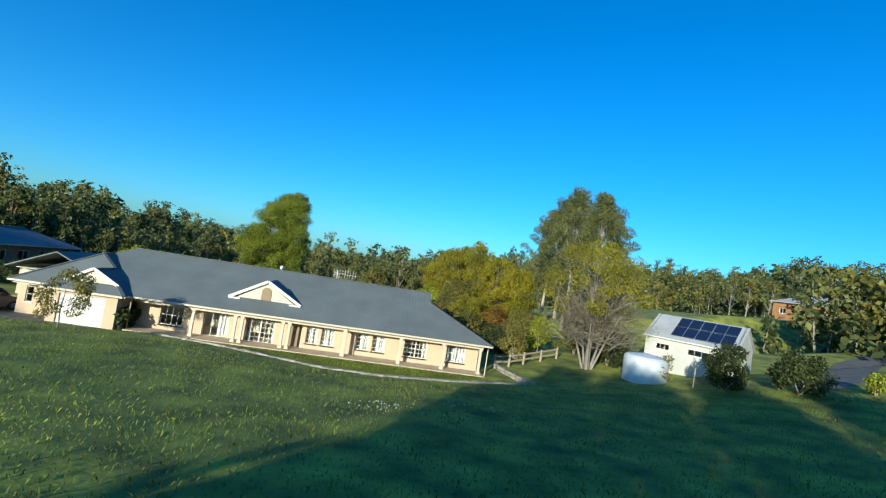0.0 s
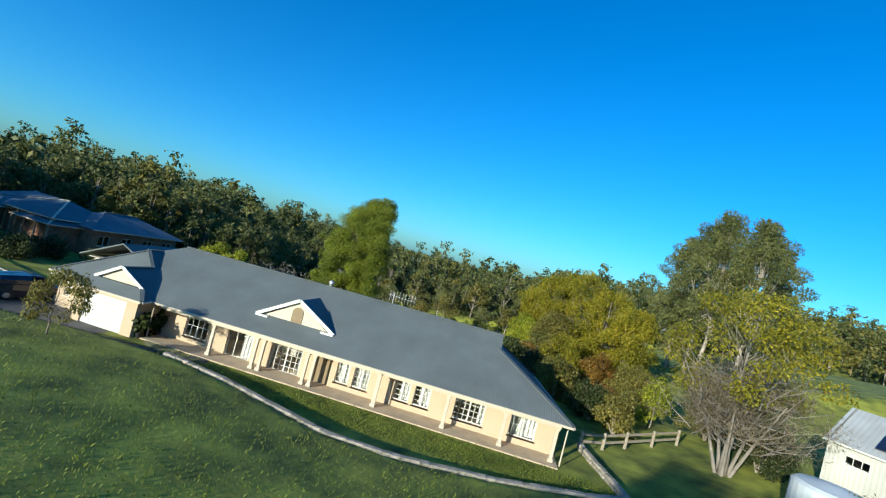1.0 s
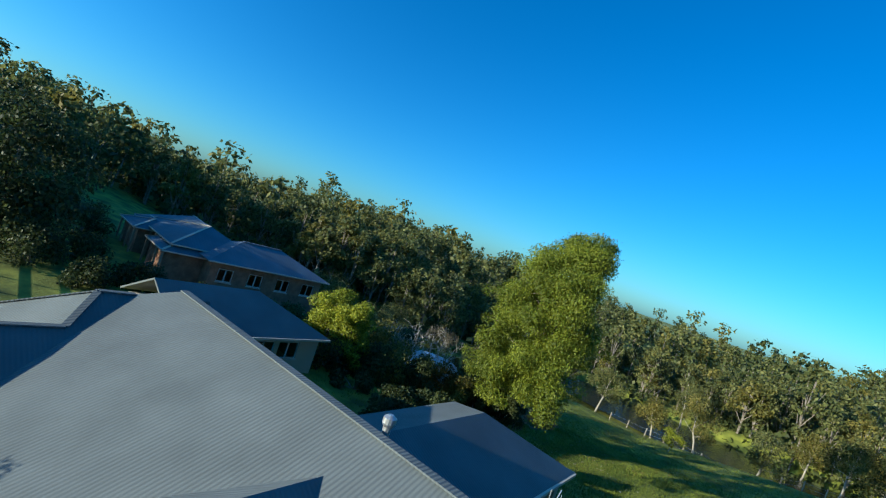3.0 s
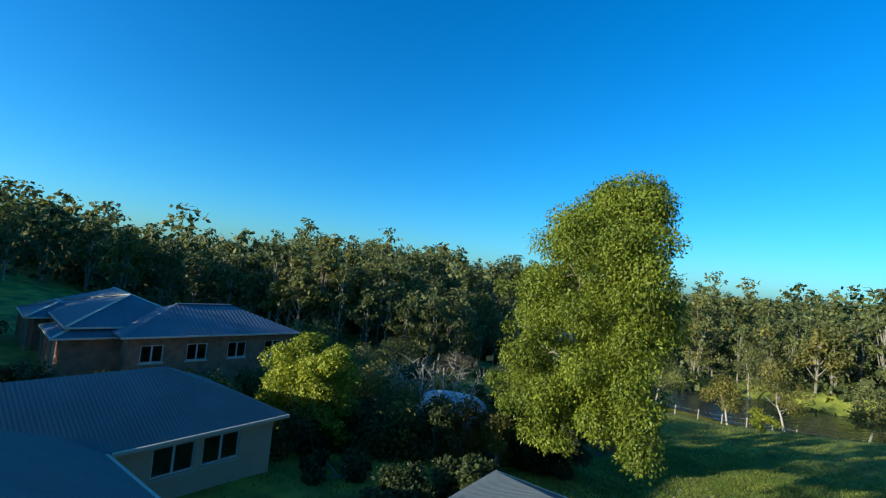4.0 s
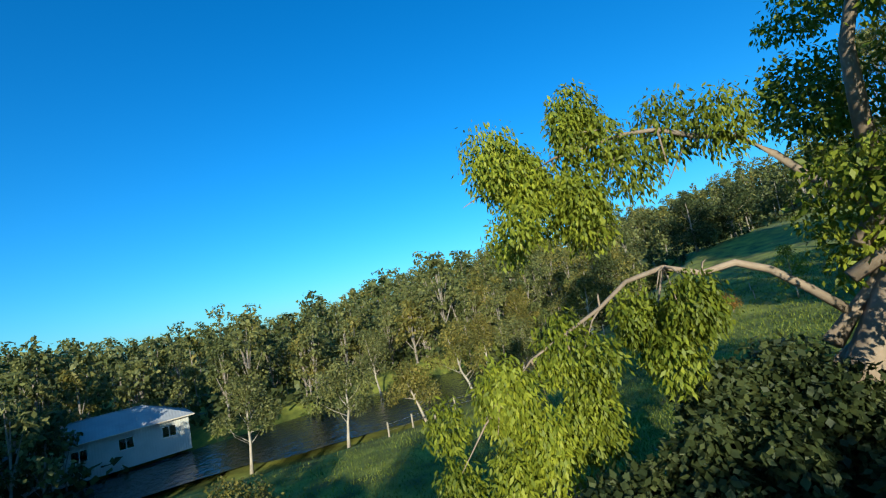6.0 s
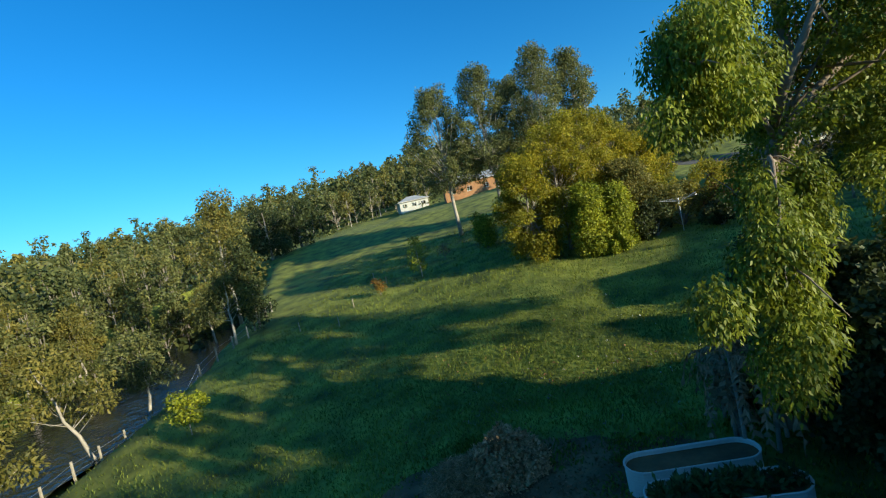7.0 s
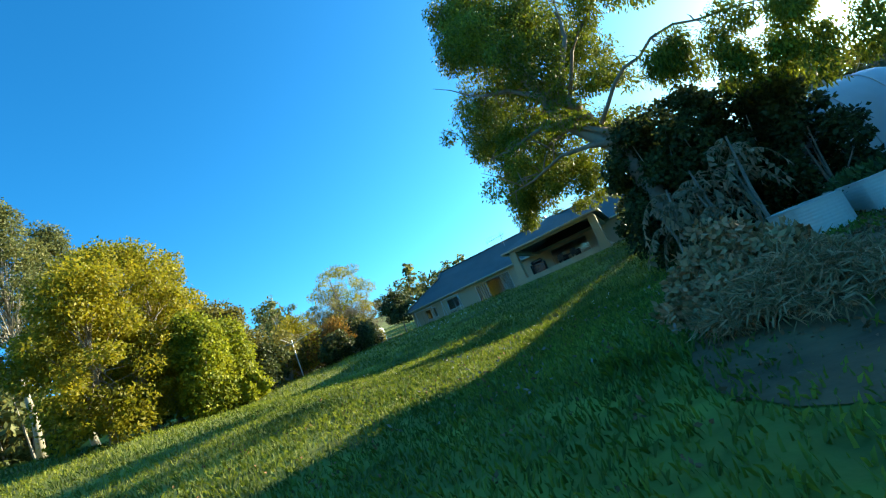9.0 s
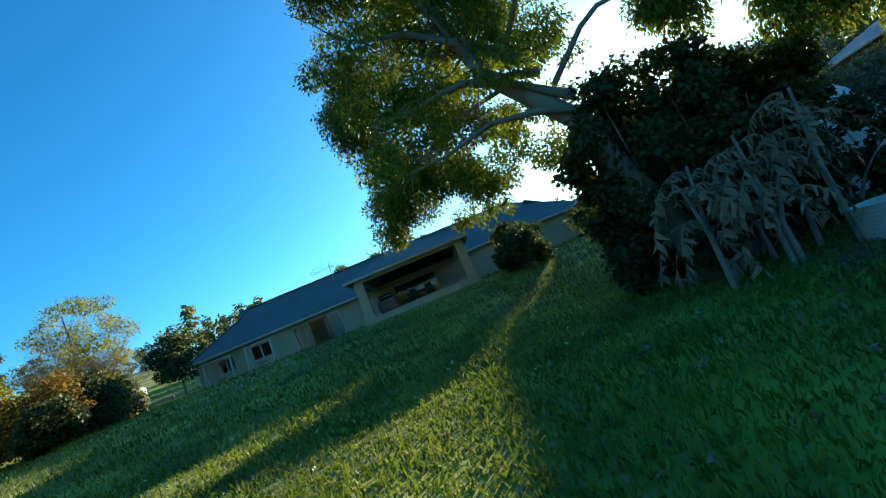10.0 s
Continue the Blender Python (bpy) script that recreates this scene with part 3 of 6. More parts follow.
gutter((G1 + 0.2, YF - 0.05, EAVE - 0.08), (XE, YF - 0.05, EAVE - 0.08))
gutter((XE + 0.05, YF, EAVE - 0.08), (XB + 0.05, YB, EAVE - 0.08))
gutter((XW, YB + 0.05, EAVE - 0.08), (XB, YB + 0.05, EAVE - 0.08))
bm = bmesh.new()
box(bm, -36.2, -2.2, -0.45, 11.3, EAVE - 0.2, EAVE - 0.15)
box(bm, -2.2, -0.8, -0.45, 1.9, EAVE - 0.2, EAVE - 0.15)
part("soffit", bm, M["trim"], house)
bm = bmesh.new()
box(bm, -27.9, -1.1, -0.14, 0.14, EAVE - 0.42, EAVE - 0.2, 0.01)
part("verandah_beam", bm, M["trim"], house)
# floor of the rooms and the verandah paving
bm = bmesh.new()
box(bm, -28.3, -0.9, -0.75, 1.6, -0.25, 0.1)
box(bm, -28.3, -2.75, 1.6, 10.9, -0.25, 0.1)
part("paving", bm, M["paving"], house, "tan verandah paving")


def wall_run(bm, along, a0, a1, depth0, depth1, z0, z1, holes):
    """A wall of one piece along x or y between a0 and a1 with openings (h0, h1, sill, head)."""
    us = sorted({a0, a1, *(h[0] for h in holes), *(h[1] for h in holes)})
    vs = sorted({z0, z1, *(h[2] for h in holes), *(h[3] for h in holes)})
    solid = {(i, j) for i in range(len(us) - 1) for j in range(len(vs) - 1)
             if not any(h[0] <= us[i] < h[1] and h[2] <= vs[j] < h[3] for h in holes)}
    made = {}
    def at(i, j, d):
        if (i, j, d) not in made:
            w = (depth0, depth1)[d]
            made[i, j, d] = bm.verts.new((us[i], w, vs[j]) if along == "x" else (w, us[i], vs[j]))
        return made[i, j, d]
    for i, j in solid:
        for d in (0, 1):
            bm.faces.new([at(i, j, d), at(i + 1, j, d), at(i + 1, j + 1, d), at(i, j + 1, d)])
        for di, dj, p, q in ((-1, 0, (i, j), (i, j + 1)), (1, 0, (i + 1, j), (i + 1, j + 1)), (0, -1, (i, j), (i + 1, j)), (0, 1, (i, j + 1), (i + 1, j + 1))):
            if (i + di, j + dj) not in solid:
                bm.faces.new([at(*p, 0), at(*q, 0), at(*q, 1), at(*p, 1)])


def window(name, along, a0, a1, d, z0, z1, cols, rows, out, curtain=None, sill=True, parent=None, grid=0.035, mat="white"):
    """A framed window in the plane x or y = d. out: +1 or -1, the side that faces the open air."""
    parent = parent or house
    bm = bmesh.new()
    def b(p, q, u, v, w0, w1):
        lo, hi = min(d + w0 * out, d + w1 * out), max(d + w0 * out, d + w1 * out)
        if along == "x":
            box(bm, p, q, lo, hi, u, v)
        else:
            box(bm, lo, hi, p, q, u, v)
    f = 0.06
    b(a0, a0 + f, z0, z1, -0.05, 0.05), b(a1 - f, a1, z0, z1, -0.05, 0.05), b(a0 + f, a1 - f, z0, z0 + f, -0.05, 0.05), b(a0 + f, a1 - f, z1 - f, z1, -0.05, 0.05)
    for k in range(1, cols):
        m = a0 + (a1 - a0) * k / cols
        w = 0.045 if k * 2 == cols else grid / 2
        b(m - w, m + w, z0 + f, z1 - f, -0.02, 0.035)
    for k in range(1, rows):
        m = z0 + (z1 - z0) * k / rows
        b(a0 + f, a1 - f, m - grid / 2, m + grid / 2, -0.015, 0.03)
    win = part(name, bm, M[mat], parent)
    bm = bmesh.new()
    b(a0 + 0.02, a1 - 0.02, z0 + 0.02, z1 - 0.02, -0.006, 0.002)
    g = part("pane", bm, M["glass"], win)
    g.visible_shadow = False
    if sill:
        bm = bmesh.new()
        b(a0 - 0.08, a1 + 0.08, z0 - 0.1, z0 - 0.005, 0.0, 0.16)
        part("sill", bm, M["trim"], win)
    if curtain:
        for c0, c1 in curtain:
            p0, p1 = a0 + (a1 - a0) * c0, a0 + (a1 - a0) * c1
            n = max(6, int((p1 - p0) / 0.05))
            verts, faces = [], []
            for k in range(n + 1):
                u = p0 + (p1 - p0) * k / n
                v = d - out * (0.22 + 0.04 * math.sin(k * 1.3))
                for zz in (z0 + 0.04, z1 - 0.02):
                    verts.append((u, v, zz) if along == "x" else (v, u, zz))
            for k in range(n):
                faces.append((2 * k, 2 * k + 2, 2 * k + 3, 2 * k + 1))
            mesh_object("curtain", verts, faces, M["curtain"], win)
    return win


WY = 1.1                                  # face of the front wall
FRONT = [(-3.95, -2.3, 0.55, 1.95), (-7.55, -5.6, 0.5, 1.95), (-11.5, -10.5, 0.55, 1.85), (-10.2, -9.15, 0.55, 1.85), (-15.55, -14.65, 0.5, 1.85), (-14.35, -13.3, 0.5, 1.85),
         (-17.05, -15.95, 0.06, 2.1), (-20.25, -18.05, 0.06, 2.05), (-23.5, -21.6, 0.06, 2.1), (-26.7, -25.0, 0.5, 2.05)]
BACK = [(-5.6, -4.2, 0.9, 2.0), (-8.6, -7.0, 0.9, 2.05), (-14.6, -10.6, 0.1, 2.15), (-22.8, -19.2, 0.1, 2.15), (-30, -28, 0.8, 2.0)]
bm = bmesh.new()
wall_run(bm, "x", -28.4, -1.2, WY, WY + 0.25, 0.06, EAVE - 0.2, FRONT)
part("front_wall", bm, M["render"], house)
bm = bmesh.new()
wall_run(bm, "x", -36.05, -2.6, 10.65, 10.9, -0.6, EAVE - 0.2, BACK)
part("back_wall", bm, M["render"], house)
bm = bmesh.new()
wall_run(bm, "y", WY + 0.25, 10.65, -1.45, -1.2, -0.3, EAVE - 0.2, [(6.0, 7.6, 0.9, 2.0)])
for v in bm.verts:
    v.co.x -= 1.4 * max(0, (v.co.y - WY) / 9.55)
part("end_wall", bm, M["render"], house)
bm = bmesh.new()
box(bm, -28.4, -1.45, 5.4, 5.5, 0.06, EAVE - 0.2)
part("inner_wall", bm, M["room"], house)
window("window", "x", -3.95, -2.3, WY + 0.16, 0.55, 1.95, 2, 2, -1, [(0.02, 0.98)])
window("window", "x", -7.55, -5.6, WY + 0.16, 0.5, 1.95, 6, 4, -1, [(0.8, 0.98)])
for a, b in ((-11.5, -10.5), (-10.2, -9.15)):
    window("window", "x", a, b, WY + 0.16, 0.55, 1.85, 2, 4, -1, [(0.3, 0.98)])
for a, b in ((-15.55, -14.65), (-14.35, -13.3)):
    window("window", "x", a, b, WY + 0.16, 0.5, 1.85, 2, 4, -1, [(0.1, 0.95)])
bm = bmesh.new()
box(bm, -17.05, -15.95, WY + 0.18, WY + 0.24, 0.06, 2.1, 0.008)
part("entry_door", bm, M["fawn"], house, "brown timber entry door")
window("french_door", "x", -20.25, -18.05, WY + 0.16, 0.06, 2.05, 6, 5, -1, [(0.02, 0.12), (0.88, 0.98)], sill=False)
window("glass_door", "x", -23.5, -21.6, WY + 0.16, 0.06, 2.1, 3, 1, -1, [(0.55, 0.97)], sill=False)
window("window", "x", -26.7, -25.0, WY + 0.16, 0.5, 2.05, 4, 2, -1)
window("back_window", "x", -5.6, -4.2, 10.8, 0.9, 2.0, 2, 1, 1, [(0.0, 0.3)])
window("back_window", "x", -8.6, -7.0, 10.8, 0.9, 2.05, 2, 1, 1)
window("sliding_door", "x", -14.6, -10.6, 10.8, 0.1, 2.15, 3, 1, 1, [(0.0, 0.3), (0.68, 1.0)], sill=False)
window("sliding_door", "x", -22.8, -19.2, 10.8, 0.1, 2.15, 3, 1, 1, sill=False)
window("back_window", "x", -30, -28, 10.8, 0.8, 2.0, 2, 1, 1)
# fawn window surrounds, each a shallow pier of render beside the opening
for a, b, s, h in FRONT[:6] + [FRONT[9]]:
    bm = bmesh.new()
    box(bm, a - 0.16, b + 0.16, WY - 0.1, WY - 0.004, h + 0.02, h + 0.16, 0.01)
    part("window_head", bm, M["trim"], house)
POSTS = [-1.3, -4.4, -7.95, -12.45, -16.75, -17.25, -20.3, -20.8, -23.9]
for px in POSTS:
    bm = bmesh.new()
    box(bm, px - 0.1, px + 0.1, -0.1, 0.1, 0.06, EAVE - 0.42, 0.012)
    box(bm, px - 0.15, px + 0.15, -0.15, 0.15, 0.06, 0.3, 0.012)
    box(bm, px - 0.15, px + 0.15, -0.15, 0.15, EAVE - 0.56, EAVE - 0.42, 0.012)
    part("post", bm, M["trim"], house)
for px in (-12.3, -28.3, -0.75):
    bm = bmesh.new()
    tube(bm, [(px, -0.5, EAVE - 0.12), (px, -0.2, EAVE - 0.4), (px, -0.18, 0.05)], [0.045] * 3, 8)
    part("downpipe", bm, M["trim"], house)

# garage wing
GYF = -1.05
for nm, b in (("garage_pier", (-33.3, -32.7, GYF, GYF + 0.25, 0)), ("garage_pier", (-29.6, -28.8, GYF, GYF + 0.25, 0)), ("garage_lintel", (-32.7, -29.6, GYF, GYF + 0.25, 2.15)),
              ("garage_wall", (-29.05, -28.8, GYF + 0.25, WY, 0)), ("garage_wall", (-33.3, -33.05, GYF + 0.25, 0.6, 0)), ("garage_wall", (-36.4, -36.15, 0.85, 10.9, 0))):
    bm = bmesh.new()
    box(bm, *b, EAVE - 0.1)
    part(nm, bm, M["render"], house)
bm = bmesh.new()
wall_run(bm, "x", -36.4, -33.3, 0.6, 0.85, 0, EAVE - 0.1, [(-35.9, -35.4, 0.9, 2.1), (-34.4, -33.9, 0.9, 2.1)])
part("garage_side_wall", bm, M["render"], house)
for a in (-35.9, -34.4):
    window("garage_window", "x", a, a + 0.5, 0.72, 0.9, 2.1, 1, 2, -1)
door = None
for k in range(5):
    bm = bmesh.new()
    box(bm, -32.7, -29.6, GYF + 0.1, GYF + 0.15, 0.02 + k * 0.426, 0.02 + k * 0.426 + 0.415, 0.008)
    if door is None:
        door = part("garage_door", bm, M["white"], house, "white sectional garage door")
    else:
        part("panel", bm, M["white"], door)
hip_y, hip_z = GF + 0.95, EAVE + KG * 0.95
hw = (gzr - hip_z) / KG
wm = (wzr - EAVE) / (WA - WF)
yv = WF + (gzr - EAVE) / wm
roof_sheet("garage_roof", [
    [(G1, GF, EAVE), (GR + hw, hip_y, hip_z), (GR, hip_y, gzr), (GR, yv, gzr), (WR, WA, wzr), (WR, WV + 0.3, wzr), (G1, YF + 0.3, EAVE)],
    [(G0, GF, EAVE), (G0, WF, EAVE), (GR, yv, gzr), (GR, hip_y, gzr), (GR - hw, hip_y, hip_z)],
    [(G1, GF, EAVE), (G0, GF, EAVE), (GR - hw, hip_y, hip_z), (GR + hw, hip_y, hip_z)],
    [(GR, yv, gzr), (WR, WA, wzr), (W0, WF, EAVE), (G0, WF, EAVE)],
    [(W0, WF, EAVE), (WR, WA, wzr), (WR, 8, wzr), (W0, 9, EAVE)],
], "grey steel garage roof with a small front gable")
for p, q in (((GR, hip_y, gzr), (GR, yv, gzr)), ((GR, yv, gzr), (WR, WA, wzr)), ((G1, GF, EAVE), (GR + hw, hip_y, hip_z)), ((W0, WF, EAVE), (WR, WA, wzr)), ((WR, WA, wzr), (WR, WV, wzr))):
    bar("ridge_cap", (p[0], p[1], p[2] + 0.02), (q[0], q[1], q[2] + 0.02), 0.26, 0.05, "roof", house)
bm = bmesh.new()
poly(bm, (GR - hw + 0.15, hip_y + 0.12, hip_z + 0.02), (GR + hw - 0.15, hip_y + 0.12, hip_z + 0.02), (GR, hip_y + 0.12, gzr - 0.08))
g = bmesh.ops.extrude_face_region(bm, geom=list(bm.faces))
bmesh.ops.translate(bm, verts=[v for v in g["geom"] if isinstance(v, bmesh.types.BMVert)], vec=(0, 0.15, 0))
part("garage_gable", bm, M["trim"], house)
for s in (-1, 1):
    bar("bargeboard", (GR + s * (hw + 0.05), hip_y - 0.04, hip_z - 0.02), (GR, hip_y - 0.04, gzr + 0.0), 0.06, 0.2, "white", house)
gutter((G0, GF - 0.05, EAVE - 0.08), (G1, GF - 0.05, EAVE - 0.08))
gutter((G1 + 0.05, GF, EAVE - 0.08), (G1 + 0.05, -0.5, EAVE - 0.08))
gutter((W0, WF - 0.05, EAVE - 0.08), (G0, WF - 0.05, EAVE - 0.08))

# dormer with an arched vent
DX0, DX1, DY = -21.95, -16.35, 1.25
dxm, dz0 = (DX0 + DX1) / 2, zf(DY)
dza = dz0 + 0.5 * (DX1 - DX0) * 0.56
dyb = DY + (dza - dz0) / K
def dormer_slope(s):
    return [(dxm + s * (DX1 - DX0) / 2, DY - 0.14, dz0 - 0.02), (dxm, DY - 0.14, dza), (dxm, dyb + 0.05, dza), (dxm + s * (DX1 - DX0) / 2, DY + 0.1, dz0 - 0.02)]
roof_sheet("dormer_roof", [dormer_slope(-1), dormer_slope(1)], "", 0.1)
bm = bmesh.new()
poly(bm, (DX0 + 0.35, DY, dz0 - 0.15), (DX1 - 0.35, DY, dz0 - 0.15), (dxm, DY, dza - 0.16))
g = bmesh.ops.extrude_face_region(bm, geom=list(bm.faces))
bmesh.ops.translate(bm, verts=[v for v in g["geom"] if isinstance(v, bmesh.types.BMVert)], vec=(0, 0.2, 0))
gable = part("dormer_gable", bm, M["trim"], house, "cream rendered dormer gable")
for s in (-1, 1):
    bar("bargeboard", (dxm + s * (DX1 - DX0) / 2, DY - 0.17, dz0 - 0.06), (dxm, DY - 0.17, dza - 0.03), 0.07, 0.22, "white", gable)
    bm = bmesh.new()
    e = dxm + s * (DX1 - DX0) / 2
    box(bm, min(e, e - s * 0.9), max(e, e - s * 0.9), DY - 0.3, DY + 0.02, dz0 - 0.16, dz0 - 0.02, 0.01)
    part("eave_return", bm, M["white"], gable)
bm = bmesh.new()
arch = [(-0.38, -0.12), (0.38, -0.12), (0.38, 0.55)] + [(0.38 * math.cos(a), 0.55 + 0.38 * math.sin(a)) for a in np.linspace(0.3, math.pi - 0.3, 7)] + [(-0.38, 0.55)]
poly(bm, *[(dxm + u, DY - 0.05, dz0 + 0.12 + v) for u, v in arch])
g = bmesh.ops.extrude_face_region(bm, geom=list(bm.faces))
bmesh.ops.translate(bm, verts=[v for v in g["geom"] if isinstance(v, bmesh.types.BMVert)], vec=(0, 0.045, 0))
part("vent", bm, M["fawn"], gable, "brown arched louvre vent")

# rear wing
roof_sheet("rear_wing_roof", [
    [(-35.1, 8, EAVE), (-35.1, 18.6, EAVE), (-39, 14.7, EAVE + 1.8), (-39, 8, EAVE + 1.8)],
    [(-42.9, 8, EAVE), (-39, 8, EAVE + 1.8), (-39, 14.7, EAVE + 1.8), (-42.9, 18.6, EAVE)],
    [(-35.1, 18.6, EAVE), (-42.9, 18.6, EAVE), (-39, 14.7, EAVE + 1.8)],
])
bm = bmesh.new()
wall_run(bm, "y", 10.9, 18.1, -36.0, -35.75, -0.3, EAVE - 0.1, [(13.2, 14.8, 0.9, 2.05), (15.1, 16.7, 0.9, 2.05)])
box(bm, -42.3, -35.75, 18.1, 18.3, -0.6, EAVE - 0.1)
box(bm, -42.3, -42.1, 9, 18.1, -0.3, EAVE - 0.1)
part("rear_wing_wall", bm, M["render"], house)
bm = bmesh.new()
box(bm, -42.1, -36.0, 9.0, 9.2, -0.3, EAVE - 0.1)
part("inner_wall", bm, M["room"], house)
bm = bmesh.new()
box(bm, -42.1, -36.0, 8.2, 18.1, EAVE - 0.1, EAVE - 0.04)
part("wing_ceiling", bm, M["room"], house)
bm = bmesh.new()
box(bm, -42.1, -36.0, 9.2, 18.1, -0.3, 0.02)
part("wing_floor", bm, M["paving"], house)
for a in (13.2, 15.1):
    window("wing_window", "y", a, a + 1.6, -35.85, 0.9, 2.05, 2, 1, 1)
gutter((-35.05, 11.6, EAVE - 0.08), (-35.05, 18.6, EAVE - 0.08))

# covered terrace
TX0, TX1, TXM, TY = -25.4, -17.5, -21.45, 20.8
tz = EAVE + 0.42 * (TX1 - TXM)
roof_sheet("terrace_roof", [
    [(TX1, 11.2, EAVE), (TX1, TY, EAVE), (TXM, TY - 3.9, tz), (TXM, 8.2, tz)],
    [(TX0, 11.2, EAVE), (TXM, 8.2, tz), (TXM, TY - 3.9, tz), (TX0, TY, EAVE)],
    [(TX1, TY, EAVE), (TX0, TY, EAVE), (TXM, TY - 3.9, tz)],
])
gutter((TX0, TY + 0.05, EAVE - 0.08), (TX1, TY + 0.05, EAVE - 0.08))
gutter((TX1 + 0.05, 11.6, EAVE - 0.08), (TX1 + 0.05, TY, EAVE - 0.08))
for px in (-18.2, -24.7):
    bm = bmesh.new()
    box(bm, px - 0.28, px + 0.28, 20.0, 20.56, -0.9, EAVE - 0.3, 0.015)
    box(bm, px - 0.34, px + 0.34, 19.94, 20.62, -0.9, 0.2, 0.015)
    part("terrace_post", bm, M["render"], house)
bm = bmesh.new()
box(bm, TX0 + 0.5, TX1 - 0.5, 20.1, 20.46, EAVE - 0.3, EAVE - 0.1, 0.01)
box(bm, TX0 + 0.5, TX0 + 0.8, 10.9, 20.1, EAVE - 0.3, EAVE - 0.1, 0.01)
box(bm, TX1 - 0.8, TX1 - 0.5, 10.9, 20.1, EAVE - 0.3, EAVE - 0.1, 0.01)
part("terrace_beam", bm, M["trim"], house)
bm = bmesh.new()
box(bm, TX0 + 0.3, TX1 - 0.3, 10.9, TY - 0.2, -1.0, 0.05)
part("terrace_floor", bm, M["paving"], house)

# roof vent and aerial
vent = thing("roof_vent", -19.4, 6.9, ZR - 0.4, "grey spinning vent on the roof ridge", "roof vent")
bm = bmesh.new()
tube(bm, [(-19.4, 6.7, ZR - 0.45), (-19.4, 6.7, ZR + 0.12)], [0.13, 0.13], 10)
part("pipe", bm, M["steel"], vent)
bm = bmesh.new()
tube(bm, [(-19.4, 6.7, ZR + 0.1), (-19.4, 6.7, ZR + 0.2), (-19.4, 6.7, ZR + 0.36), (-19.4, 6.7, ZR + 0.44)], [0.15, 0.21, 0.2, 0.08], 14)
part("turbine", bm, M["steel"], vent)
aerial = thing("aerial", -14.4, 7.3, ZR - 0.5, "television aerial on a steel mast on the roof", "aerial")
def rod(a, b, r, name, parent, mat="steel"):
    bm = bmesh.new()
    tube(bm, [a, b], [r, r], 6)
    return part(name, bm, M[mat], parent)
rod((-14.4, 7.3, ZR - 0.7), (-14.4, 7.3, ZR + 0.75), 0.025, "mast", aerial)
rod((-14.9, 7.3, ZR + 0.55), (-12.6, 7.3, ZR + 0.45), 0.018, "boom", aerial)
for k in range(9):
    u = -14.7 + k * 0.25
    rod((u, 7.3, ZR + 0.12), (u, 7.3, ZR + 0.9), 0.012, "element", aerial)
rod((-14.55, 7.05, ZR + 0.3), (-14.55, 7.55, ZR + 0.9), 0.015, "reflector", aerial)


# ---- ground features in front ----
def strip(name, pts, width, mat, label, category, lift=0.03, kind="structure"):
    """A surface of given width laid on the land along a line."""
    verts, faces = [], []
    dense = []
    for a, b in zip(pts, pts[1:]):
        n = max(2, int(math.dist(a[:2], b[:2]) / 0.8))
        for k in range(n):
            f = k / n
            dense.append(tuple(a[i] + (b[i] - a[i]) * f for i in range(len(a))))
    dense.append(pts[-1])
    m = 7
    for i, p in enumerate(dense):
        q, r = dense[max(0, i - 1)], dense[min(len(dense) - 1, i + 1)]
        d = Vector((r[0] - q[0], r[1] - q[1])).normalized()
        w = p[2] if len(p) > 2 else width
        for k in range(m):
            s = (k / (m - 1) - 0.5) * w
            x, y = p[0] - d.y * s, p[1] + d.x * s
            verts.append((x, y, ground_z(x, y) + lift))
    for i in range(len(dense) - 1):
        for k in range(m - 1):
            a = i * m + k
            faces.append((a, a + 1, a + m + 1, a + m))
    ob = mesh_object(name, verts, faces, M[mat], smooth=True)
    return tagged(ob, label, category, kind=kind)


def patch(name, x, y, rx, ry, mat, label, category, seed=1, lift=0.025):
    """An irregular patch laid on the land."""
    rng = np.random.default_rng(seed)
    n, rings = 40, 9
    edge = 1 + 0.18 * np.convolve(rng.normal(size=n + 6), np.ones(4) / 4, "same")[:n]
    verts = [(x, y, ground_z(x, y) + lift)]
    faces = []
    for j in range(1, rings):
        for k in range(n):
            a = 2 * math.pi * k / n
            f = j / (rings - 1) * edge[k]
            u, v = x + rx * f * math.cos(a), y + ry * f * math.sin(a)
            verts.append((u, v, ground_z(u, v) + lift + 0.05 * rng.random() * (j < rings - 1)))
    for k in range(n):
        faces.append((0, 1 + k, 1 + (k + 1) % n))
        for j in range(rings - 2):
            a, b = 1 + j * n + k, 1 + j * n + (k + 1) % n
            faces.append((a, a + n, b + n, b))
    return tagged(mesh_object(name, verts, faces, M[mat], smooth=True), label, category, kind="structure")


strip("driveway", [(-30.2, -2.6, 2.9), (-33, -2.5, 3.2), (-37.5, -0.9, 6.4), (-42, -1.6, 4.6), (-46.5, -3.0, 3.4)], 6, "concrete", "worn grey concrete driveway by the garage", "driveway")
strip("path", [(-30.2, -2.9), (-27.5, -2.5), (-25.2, -1.7), (-23.2, -0.9)], 1.1, "concrete", "narrow grey concrete garden path", "path", 0.035)
strip("side_drive", [(24, -6, 2.5), (31, -2, 3.5), (42, 6, 4), (60, 14, 4)], 6, "concrete", "pale gravel drive beside the shed", "driveway")
patch("garden_strip", -26.4, -0.3, 1.6, 1.2, "dry_lawn", "strip of dry bleached grass by the wall", "garden bed", 3)


